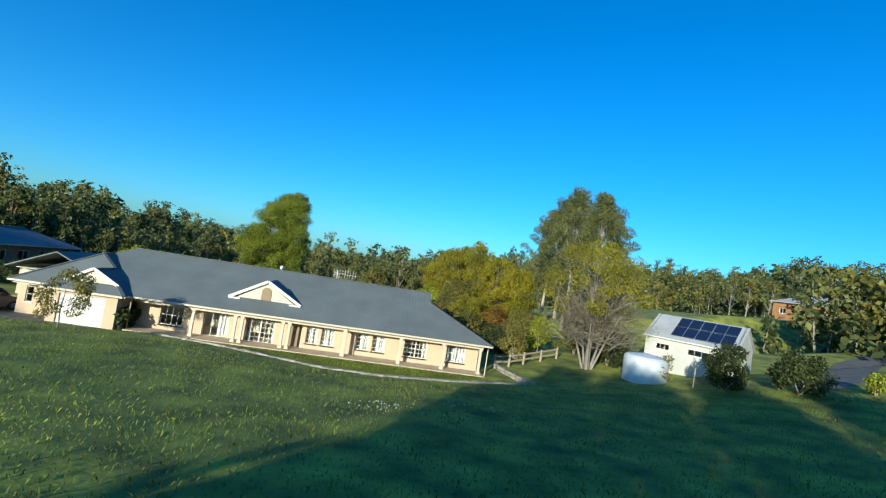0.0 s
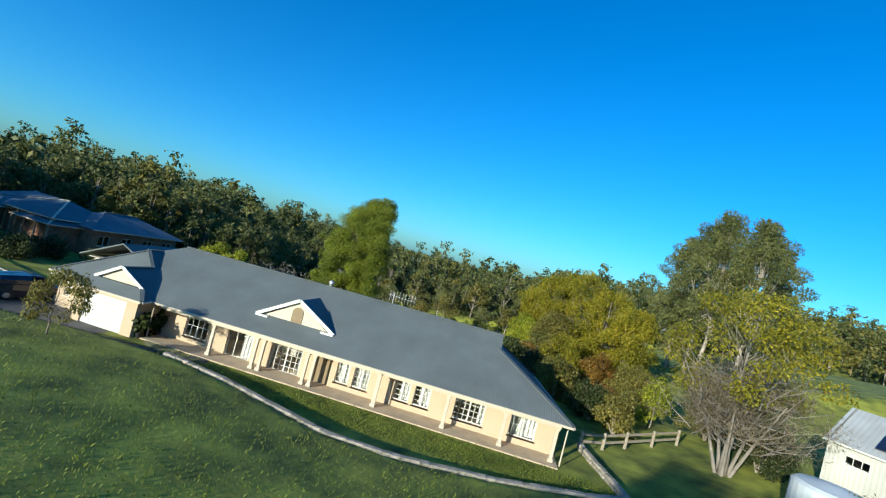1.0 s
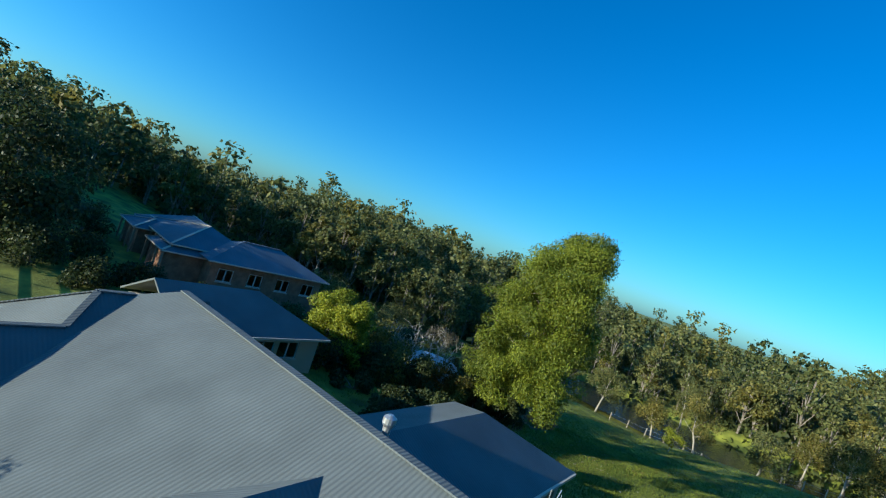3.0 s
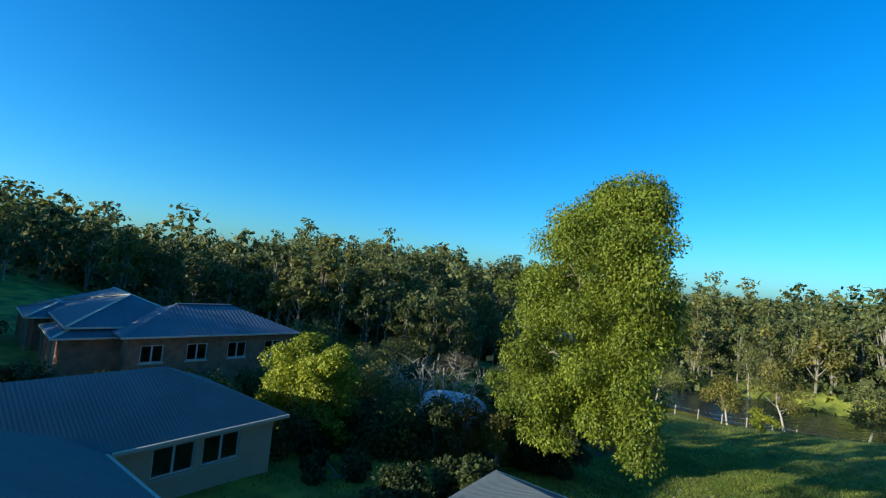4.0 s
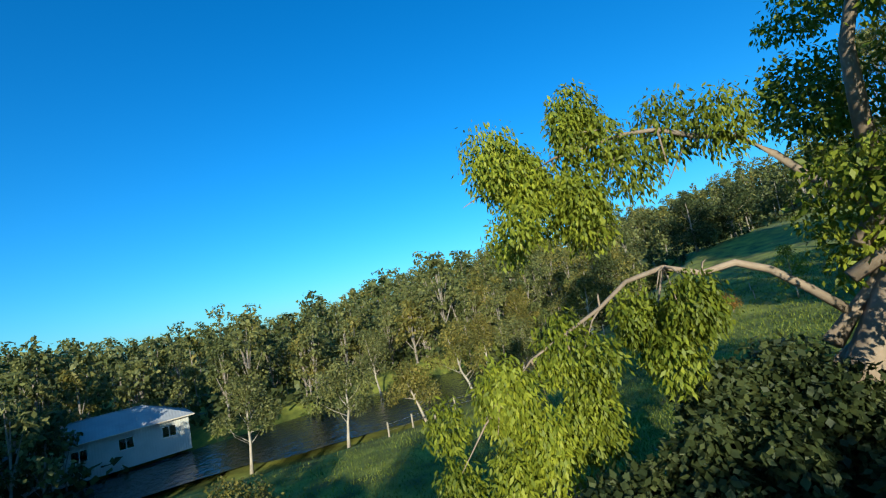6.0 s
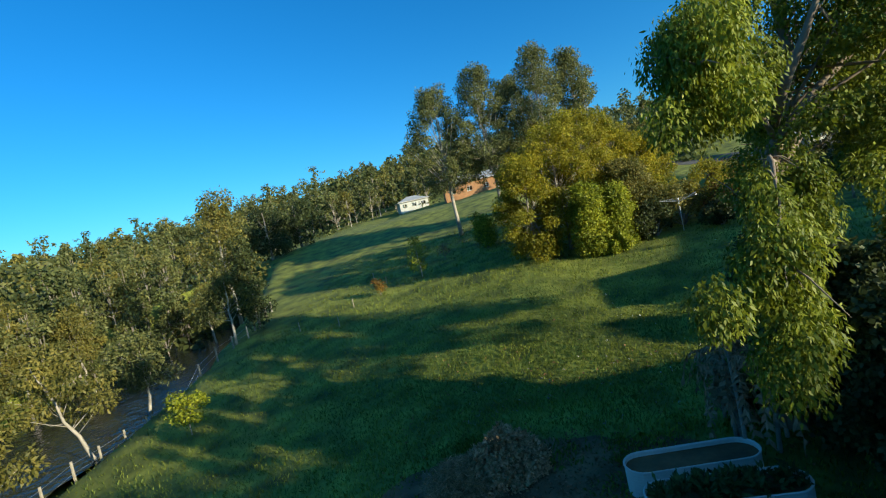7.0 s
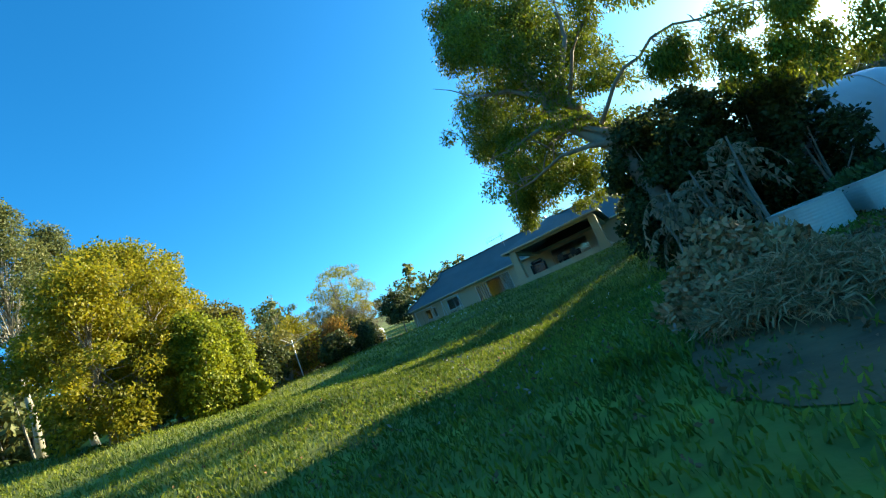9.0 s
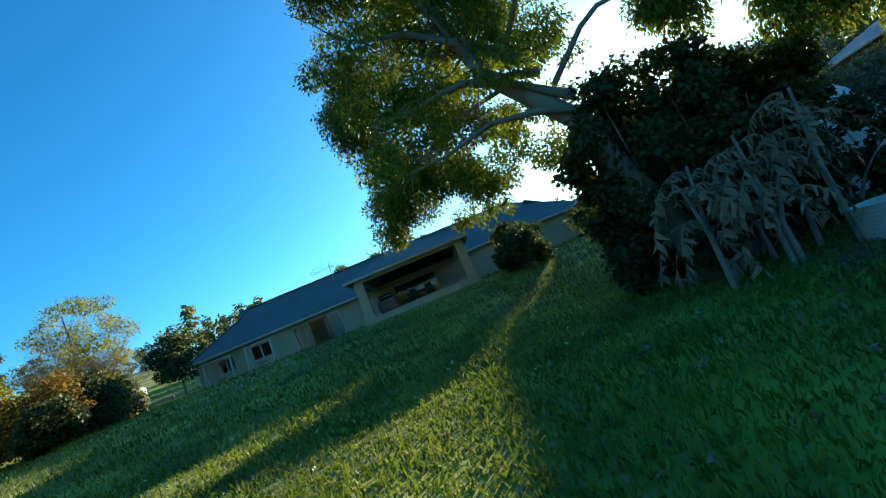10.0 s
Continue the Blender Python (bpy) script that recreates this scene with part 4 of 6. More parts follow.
# the low stone wall round the house: each stone its own piece
stone_wall = thing("retaining_wall", -10, -5.0, 0.0, "low dry stone retaining wall between lawn and house", "wall", kind="structure")
stone_meshes = []
for k in range(6):
    rng = random.Random(k)
    bm = bmesh.new()
    box(bm, -0.27, 0.27, -0.17, 0.17, -0.1, 0.1, 0.035)
    for v in bm.verts:
        v.co += Vector((rng.uniform(-0.03, 0.03), rng.uniform(-0.03, 0.03), rng.uniform(-0.02, 0.02)))
    me = bpy.data.meshes.new("stone")
    bm.to_mesh(me)
    bm.free()
    me.materials.append(M["stone"])
    stone_meshes.append(me)


def lay_stones(line, rows):
    rng = random.Random(3)
    for j in range(rows):
        at = (j % 2) * 0.25
        for a, b in zip(line, line[1:]):
            n = max(1, round(math.dist(a, b) / 0.55))
            d = math.atan2(b[1] - a[1], b[0] - a[0])
            for k in range(n):
                f = (k + 0.5 + at) / n
                x, y = a[0] + (b[0] - a[0]) * f, a[1] + (b[1] - a[1]) * f
                ob = new("stone", rng.choice(stone_meshes))
                ob.parent = stone_wall
                ob.matrix_parent_inverse = stone_wall.matrix_world.inverted()
                ob.matrix_basis = pose(x, y, 0.1 + j * 0.225, rng.uniform(-3, 3), rng.uniform(-3, 3), math.degrees(d) + rng.uniform(-5, 5))


line = [(x, float(wall_y(x)) - 0.05) for x in np.arange(-24.5, 2.7, 0.9)]
lay_stones(line, 3)
lay_stones([(2.6, -3.0), (2.3, -1.2), (1.9, 0.6), (1.5, 2.4), (1.2, 4.2)], 2)


# ---- fences ----
def rail_fence(pts, label, height=1.1, rails=(0.45, 0.95), spacing=2.4, mat="wood", size=0.1):
    z = ground_z(*pts[0])
    t = thing("rail_fence", pts[0][0], pts[0][1], z, label, "fence")
    posts = []
    for a, b in zip(pts, pts[1:]):
        n = max(1, round(math.dist(a, b) / spacing))
        posts += [(a[0] + (b[0] - a[0]) * k / n, a[1] + (b[1] - a[1]) * k / n) for k in range(n)]
    posts.append(pts[-1])
    for x, y in posts:
        g = ground_z(x, y)
        bm = bmesh.new()
        tube(bm, [(x, y, g - 0.3), (x, y, g + height)], [size * 0.75, size * 0.62], 7)
        part("post", bm, M[mat], t)
    for a, b in zip(posts, posts[1:]):
        for h in rails:
            bar("rail", (*a, ground_z(*a) + h), (*b, ground_z(*b) + h), 0.05, 0.13 + 0.6 * (size - 0.1), mat, t)
    return t


rail_fence([(1.2, 4.3), (4.8, 6.6), (9.4, 9.6)], "rough grey timber post and rail fence beside the house", 1.2, (0.5, 1.0), 2.2, "wood", 0.17)
rail_fence([(-41.2, 1.5), (-47.5, 2.5), (-56, 3.9), (-66, 5.6)], "pale weathered post and rail fence along the drive", 1.15, (0.5, 0.95), 2.8, "stone")


def wire_fence(pts, n, label):
    t = thing("wire_fence", pts[0][0], pts[0][1], ground_z(*pts[0]), label, "fence")
    out = []
    for a, b in zip(pts, pts[1:]):
        out += [(a[0] + (b[0] - a[0]) * k / n, a[1] + (b[1] - a[1]) * k / n) for k in range(n)]
    out.append(pts[-1])
    for x, y in out:
        g = ground_z(x, y)
        bm = bmesh.new()
        tube(bm, [(x, y, g - 0.2), (x + 0.04, y, g + 1.25)], [0.09, 0.08], 6)
        part("post", bm, M["wood"], t)
    for a, b in zip(out, out[1:]):
        for h in (0.5, 1.05):
            rod((*a, ground_z(*a) + h), (*b, ground_z(*b) + h), 0.008, "wire", t)


wire_fence([(-27, 71), (-17, 73.2), (-8, 73.6), (0.5, 71.6), (9, 73)], 4, "timber posts and wire fence along the pond")

# ---- the pond ----
verts, faces = [(POND[0], POND[1], POND[4])], []
rngp = np.random.default_rng(8)
N = 64
e = 1 + 0.2 * np.convolve(rngp.normal(size=N + 8), np.ones(6) / 6, "same")[:N]
for k in range(N):
    a = 2 * math.pi * k / N
    u = POND[2] * 0.98 * e[k] * math.cos(a)
    verts.append((POND[0] + u, POND[1] + 0.26 * max(u, 0) + POND[3] * 0.98 * e[k] * math.sin(a), POND[4]))
for k in range(N):
    faces.append((0, 1 + k, 1 + (k + 1) % N))
tagged(mesh_object("water", verts, faces, M["water"]), "still pond reflecting the blue sky", "pond", kind="structure")


# ---- the car ----
def suv():
    t = thing("car", -38.3, 0.2, ground_z(-38.3, 0.2), "dark blue family car parked on the drive", "car")
    L, W = 4.6, 1.84
    def loft(rows, mat, name, parent, label=""):
        """A body from cross-sections: (x, half width low, half width high, z low, z high)."""
        bm = bmesh.new()
        rings = []
        for x, w0, w1, z0, z1 in rows:
            zm = z0 + 0.55 * (z1 - z0)
            rings.append([bm.verts.new(p) for p in ((x, -w0, z0), (x, -max(w0, w1), zm), (x, -w1, z1), (x, w1, z1), (x, max(w0, w1), zm), (x, w0, z0))])
        for a, b in zip(rings, rings[1:]):
            for k in range(6):
                bm.faces.new((a[k], a[(k + 1) % 6], b[(k + 1) % 6], b[k]))
        bm.faces.new(rings[0])
        bm.faces.new(list(reversed(rings[-1])))
        bmesh.ops.bevel(bm, geom=[q for q in bm.edges if q.calc_face_angle(0) > 0.5], offset=0.05, segments=2, affect="EDGES")
        return part(name, bm, M[mat], parent, label, smooth=False)
    m = pose(-38.3, 0.2, ground_z(-38.3, 0.2) + 0.03, 0, 0, 70)
    h = W / 2
    made = [loft([(-2.3, h - 0.14, h - 0.2, 0.42, 0.95), (-2.15, h - 0.05, h - 0.1, 0.28, 1.02), (-1.2, h, h - 0.06, 0.25, 1.06), (0.9, h, h - 0.06, 0.25, 1.04), (1.9, h - 0.04, h - 0.12, 0.28, 0.96), (2.3, h - 0.2, h - 0.28, 0.4, 0.76)], "car", "body", t),
            loft([(-2.18, h - 0.12, h - 0.3, 1.0, 1.18), (-1.85, h - 0.12, h - 0.3, 1.0, 1.62), (-0.2, h - 0.1, h - 0.27, 1.0, 1.7), (0.55, h - 0.11, h - 0.3, 1.0, 1.62), (1.3, h - 0.14, h - 0.24, 0.98, 1.05)], "car", "cabin", t)]
    glassy = []
    for s in (-1, 1):
        for x0, x1, lean in ((-1.75, -0.95, 0.02), (-0.85, 0.05, 0), (0.13, 0.85, -0.2)):
            bm = bmesh.new()
            y0, y1 = s * (h - 0.085), s * (h - 0.245)
            poly(bm, (x0, y0, 1.08), (x1, y0, 1.08), (x1 + lean * 1.6 - 0.02, y1, 1.52), (x0 + 0.05, y1, 1.54))
            q = part("side_window", bm, M["black"], t)
            glassy.append(q)
        bm = bmesh.new()
        box(bm, 2.08, 2.3, min(s * 0.45, s * 0.74), max(s * 0.45, s * 0.74), 0.68, 0.8, 0.02)
        glassy.append(part("headlight", bm, M["lamp_white"], t))
        bm = bmesh.new()
        box(bm, -2.3, -2.1, min(s * 0.55, s * 0.84), max(s * 0.55, s * 0.84), 0.85, 1.15, 0.02)
        glassy.append(part("tail_light", bm, M["lamp_red"], t))
        bm = bmesh.new()
        box(bm, 0.75, 0.95, min(s * 0.9, s * 1.06), max(s * 0.9, s * 1.06), 1.06, 1.2, 0.03)
        glassy.append(part("mirror", bm, M["car"], t))
        bm = bmesh.new()
        tube(bm, [(-1.7, s * 0.6, 1.68), (-1.5, s * 0.6, 1.75), (0.2, s * 0.6, 1.75), (0.4, s * 0.6, 1.69)], [0.02] * 4, 6)
        glassy.append(part("roof_rail", bm, M["chrome"], t))
    for pts in (((0.62, -0.58, 1.58), (0.62, 0.58, 1.58), (1.27, 0.66, 1.09), (1.27, -0.66, 1.09)), ((-1.92, 0.55, 1.56), (-1.92, -0.55, 1.56), (-2.2, -0.66, 1.16), (-2.2, 0.66, 1.16))):
        bm = bmesh.new()
        poly(bm, *[(x + (0.05 if x > 0 else -0.03), y, z + 0.02) for x, y, z in pts])
        glassy.append(part("windscreen", bm, M["black"], t))
    bm = bmesh.new()
    box(bm, 2.2, 2.33, -0.4, 0.4, 0.6, 0.74, 0.02)
    glassy.append(part("grille", bm, M["black"], t))
    for x in (-1.42, 1.42):
        for s in (-1, 1):
            bm = bmesh.new()
            tube(bm, [(x, s * (h - 0.24), 0.34), (x, s * (h - 0.2), 0.34), (x, s * (h + 0.0), 0.34), (x, s * (h + 0.02), 0.34)], [0.3, 0.345, 0.345, 0.3], 20)
            w = part("wheel", bm, M["tyre"], t)
            made.append(w)
            bm = bmesh.new()
            tube(bm, [(x, s * (h + 0.005), 0.34), (x, s * (h + 0.03), 0.34)], [0.21, 0.19], 14)
            r = part("rim", bm, M["chrome"], w)
    for o in t.children_recursive:
        o.matrix_parent_inverse = Matrix.Identity(4)
    t.matrix_world = m


suv()

# ---- shrubs and small trees ----
def shrub(seed, x, y, height, width, label, leaf_mat="dark", leaves=2500, size=0.2, n=10, aspect=0.35, group="", name="shrub", low=0.12, category="shrub", lump=1.0):
    rng = np.random.default_rng(seed)
    z = ground_z(x, y)
    t = thing(name, x, y, z, label, category, group)
    c, r = [], []
    for i in range(n):
        f = (i + 0.5) / n
        a = i * 2.4 + rng.normal() * 0.5
        w = width * math.sqrt(max(0.06, 1 - (1.5 * f - 0.55) ** 2)) * rng.uniform(0.35, 0.85)
        c.append((x + w * math.cos(a), y + w * math.sin(a), z + height * (low + (0.9 - low) * f)))
        s = lump * min(width, height) * rng.uniform(0.3, 0.5)
        r.append((s, s, s * 0.85))
    bm = bmesh.new()
    for q in c[:: max(1, n // 6)]:
        tube(bm, [(x, y, z - 0.1), (x + 0.4 * (q[0] - x), y + 0.4 * (q[1] - y), z + 0.5 * (q[2] - z)), q], [0.05 * width ** 0.5 + 0.015, 0.03, 0.01], 5)
    part("stem", bm, M["bark"], t)
    quads_object("foliage", leaf_quads(rng, c, r, leaves, size, 0.25, 0.35, aspect), M[leaf_mat], t)
    return t


tree("young_tree", 21, -29.2, -6.4, 3.9, 1.35, "small weeping tree with sparse grey-green leaves before the garage", "olive", "bark", n=16, clump=0.55, leaves=3000, size=0.16, low=0.22, girth=0.05, shape="round", droop=0.8, aspect=0.22)
for k, (x, y) in enumerate(((-28.6, 0.2), (-28.55, -0.6), (-28.5, 1.0))):
    pot = thing("pot_plant", x, y, 0.02, "broad-leaved green pot plant by the garage wall", "pot plant", "pot plants by the garage")
    bm = bmesh.new()
    tube(bm, [(x, y, 0.02), (x, y, 0.36), (x, y, 0.4)], [0.16, 0.22, 0.23], 14)
    part("pot", bm, M["black"], pot)
    rng = np.random.default_rng(k + 40)
    quads_object("foliage", leaf_quads(rng, [(x, y, 0.95), (x + 0.1, y, 1.25)], [(0.4, 0.4, 0.45), (0.3, 0.3, 0.3)], 140, 0.34, 0.2, 0.1, 0.35), M["dark"], pot)

# right of the house
rng = np.random.default_rng(77)
wd = tree("wattle_tree", 31, 10.6, 5.0, 12.6, 5.0, "half-bare yellow-green wattle with pale dead limbs by the fence", "wattle", "dead", n=44, clump=1.0, leaves=10500, size=0.19, low=0.38, girth=0.26, shape="round", droop=0.4)
tw = []
bm = bmesh.new()
gz0 = ground_z(10.6, 5.0)
for k in range(5):
    a = k * 1.26 + 0.4
    tube(bm, [(10.6 + 0.4 * math.cos(a), 5.0 + 0.4 * math.sin(a), gz0 - 0.1), (10.6 + 1.3 * math.cos(a), 5.0 + 1.3 * math.sin(a), gz0 + 2.4), (10.6 + 2.6 * math.cos(a), 5.0 + 2.6 * math.sin(a), gz0 + 5.6)], [0.13, 0.09, 0.04], 6)
for k in range(150):
    a, el = rng.uniform(0, 6.28), rng.uniform(-0.05, 1.1)
    s0 = Vector((10.6 + rng.normal() * 1.0, 5.0 + rng.normal() * 1.0, gz0 + rng.uniform(2.0, 6.0)))
    d = Vector((math.cos(a) * math.cos(el), math.sin(a) * math.cos(el), math.sin(el)))
    l = rng.uniform(2.0, 4.6)
    mid = s0 + d * l * 0.5 + Vector((0, 0, -0.1 * l))
    tube(bm, [s0, mid, s0 + d * l], [0.042, 0.03, 0.008], 4)
    for j in range(3):
        q = mid.lerp(s0 + d * l, rng.random())
        tube(bm, [q, q + Vector(rng.normal(size=3) * 0.7) + Vector((0, 0, 0.4))], [0.02, 0.005], 4)
    tw.append(s0 + d * l * rng.uniform(0.7, 1.0))
part("dead_wood", bm, M["dead"], wd, "pale bare limbs")
tagged(quads_object("dry_spray", leaf_quads(rng, [tuple(q) for q in tw], np.full((len(tw), 3), (1.0, 1.0, 0.8)), 26000, 0.26, 0.2, 0.2, 0.05), M["dust"], wd), "thin dry grey twigs of the wattle", kind="stuff")
tree("bright_shrub", 33, 8.6, 13.4, 4.6, 1.4, "bright green conical shrub behind the fence", "bright", "bark", n=14, clump=0.8, leaves=3500, size=0.2, low=0.12, girth=0.06, shape="cone", category="shrub")
for k, (x, y, h, w, mat, lab) in enumerate(((2.0, 24.0, 5.6, 2.6, "wattle", "large yellow-green shrub beyond the end of the house"), (5.4, 21.0, 4.4, 2.4, "rust", "mixed tawny shrub beyond the fence"), (1.8, 17.6, 3.4, 1.8, "olive", "olive shrub beyond the end of the house"),
                                            (8.0, 18.0, 4.6, 2.6, "olive", "tangled olive and tawny shrub behind the fence"), (12.6, 12.4, 4.4, 2.6, "olive", "dense olive shrub under the wattle"), (13.6, 6.6, 3.4, 2.2, "dark", "dense dark shrub under the wattle"), (5.0, 15.0, 2.6, 1.6, "rust", "low tawny shrub behind the fence"))):
    shrub(34 + k, x, y, h, w, lab, mat, 9000, 0.16, 20, group="shrubs by the fence", lump=0.8)


# white shed with solar panels
def shed():
    m = pose(21.6, 4.3, 1.9, 0, 0, -53)
    t = thing("shed", 0, 0, 0, "white sheet-metal shed with solar panels on its roof", "shed")
    L, D, H, R = 7.8, 6.6, 3.3, 2.1
    for nm, ax, a0, a1, d, holes in (("front_wall", "x", -L / 2, L / 2, -D / 2, [(-2.9, -1.6, 2.0, 2.6), (0.0, 1.8, 2.0, 2.6)]), ("back_wall", "x", -L / 2, L / 2, D / 2 - 0.12, []),
                                     ("end_wall", "y", -D / 2 + 0.12, D / 2 - 0.12, -L / 2, []), ("end_wall", "y", -D / 2 + 0.12, D / 2 - 0.12, L / 2 - 0.12, [(-1.2, 0.2, 1.2, 2.0)])):
        bm = bmesh.new()
        wall_run(bm, ax, a0, a1, d, d + 0.12, -0.6, H, holes)
        part(nm, bm, M["sheet"], t)
    for x in (-L / 2, L / 2 - 0.12):
        bm = bmesh.new()
        v = [bm.verts.new(p) for p in ((x, -D / 2, H), (x, D / 2, H), (x, 0, H + R), (x + 0.12, -D / 2, H), (x + 0.12, D / 2, H), (x + 0.12, 0, H + R))]
        bm.faces.new(v[:3]), bm.faces.new(v[3:][::-1]), bm.faces.new((v[0], v[3], v[4], v[1])), bm.faces.new((v[1], v[4], v[5], v[2])), bm.faces.new((v[2], v[5], v[3], v[0]))
        part("gable", bm, M["sheet"], t)
    k = R / (D / 2)
    roof_sheet("roof", [[(-L / 2 - 0.2, -D / 2 - 0.25, H - 0.25 * k), (L / 2 + 0.2, -D / 2 - 0.25, H - 0.25 * k), (L / 2 + 0.2, 0, H + R), (-L / 2 - 0.2, 0, H + R)],
                        [(-L / 2 - 0.2, D / 2 + 0.25, H - 0.25 * k), (-L / 2 - 0.2, 0, H + R), (L / 2 + 0.2, 0, H + R), (L / 2 + 0.2, D / 2 + 0.25, H - 0.25 * k)]], "", 0.06, t, "roof_pale", "roof_pale")
    for a, b in ((-2.9, -1.6), (0.0, 1.8)):
        window("window", "x", a, b, -D / 2 + 0.06, 2.0, 2.6, 3, 1, -1, parent=t, sill=False, mat="white")
    window("window", "y", -1.2, 0.2, L / 2 - 0.06, 1.2, 2.0, 2, 1, 1, parent=t, sill=False)
    bar("gutter", (-L / 2 - 0.2, -D / 2 - 0.3, H - 0.16), (L / 2 + 0.2, -D / 2 - 0.3, H - 0.16), 0.12, 0.12, "white", t)
    for i in range(5):
        for j in range(2):
            x0 = -1.7 + i * 1.06
            y0 = -D / 2 + 0.3 + j * 1.4
            bm = bmesh.new()
            z0, z1 = H + (y0 + D / 2) * k + 0.08, H + (y0 + 1.28 + D / 2) * k + 0.08
            v = [bm.verts.new(p) for p in ((x0, y0, z0), (x0 + 0.98, y0, z0), (x0 + 0.98, y0 + 1.28, z1), (x0, y0 + 1.28, z1))]
            f = bm.faces.new(v)
            g = bmesh.ops.extrude_face_region(bm, geom=[f])
            bmesh.ops.translate(bm, verts=[q for q in g["geom"] if isinstance(q, bmesh.types.BMVert)], vec=(0, 0, 0.04))
            pn = part("solar_panel", bm, M["solar"], t)
            for a, b in (((x0, y0, z0 + 0.045), (x0, y0 + 1.28, z1 + 0.045)), ((x0 + 0.98, y0, z0 + 0.045), (x0 + 0.98, y0 + 1.28, z1 + 0.045)), ((x0, y0, z0 + 0.045), (x0 + 0.98, y0, z0 + 0.045)), ((x0, y0 + 1.28, z1 + 0.045), (x0 + 0.98, y0 + 1.28, z1 + 0.045))):
                bar("frame", a, b, 0.03, 0.03, "chrome", pn)
    t.matrix_world = m


shed()
tk = thing("rain_tank", 12.0, -2.2, ground_z(12.0, -2.2), "white round rainwater tank beside the shed", "tank")
bm = bmesh.new()
z = ground_z(12.0, -2.2)
tube(bm, [(12.0, -2.2, z - 0.1), (12.0, -2.2, z + 1.9), (12.0, -2.2, z + 2.05), (12.0, -2.2, z + 2.25)], [1.7, 1.7, 1.5, 0.3], 28)
part("shell", bm, M["canvas"], tk)
tree("grey_shrub", 41, 13.0, -3.2, 2.4, 0.8, "thin silvery shrub against the tank", "gum_far", "dead", n=10, clump=0.4, leaves=900, size=0.16, low=0.2, girth=0.04, shape="round")
shrub(42, 15.6, -6.6, 3.6, 1.5, "dark bushy tree lupin on the lawn edge", "dark", 4000, 0.2, 12)
shrub(43, 20.0, -8.4, 3.0, 2.0, "dark round shrub on the lawn edge", "dark", 4000, 0.2, 12)
shrub(44, 25.0, -9.4, 1.7, 0.7, "small yellow-green shrub on the grass", "bright", 1200, 0.16, 7)
shrub(45, 28.0, -10.4, 1.6, 0.8, "small yellow-green shrub beside another", "olive", 1200, 0.16, 7)
for k, (x, y) in enumerate(((14.0, -5.4), (23, -12.0), (26.5, -12.6))):
    sk = thing("stake", x, y, ground_z(x, y), "dark wooden stake in the lawn", "stake", "stakes in the lawn")
    bm = bmesh.new()
    tube(bm, [(x, y, ground_z(x, y) - 0.2), (x + 0.05, y, ground_z(x, y) + 1.5)], [0.05, 0.04], 6)
    part("shaft", bm, M["wood"], sk)
for k, (x, y, h, w) in enumerate(((22.2, 49.2, 21.8, 5.8), (22.2, 42.8, 22.6, 5.8), (20.5, 35.0, 24.2, 4.6), (22.6, 30.0, 23.2, 3.8), (28.3, 38.0, 21.2, 5.0))):
    tree("tall_gum", 50 + k, x, y, h, w, "tall grey gum tree with open layered crowns", "gum_far", "bark_pale", n=84, clump=1.08, leaves=28000, size=0.27, low=0.32, girth=0.3, group="tall gums in the paddock", aspect=0.22)


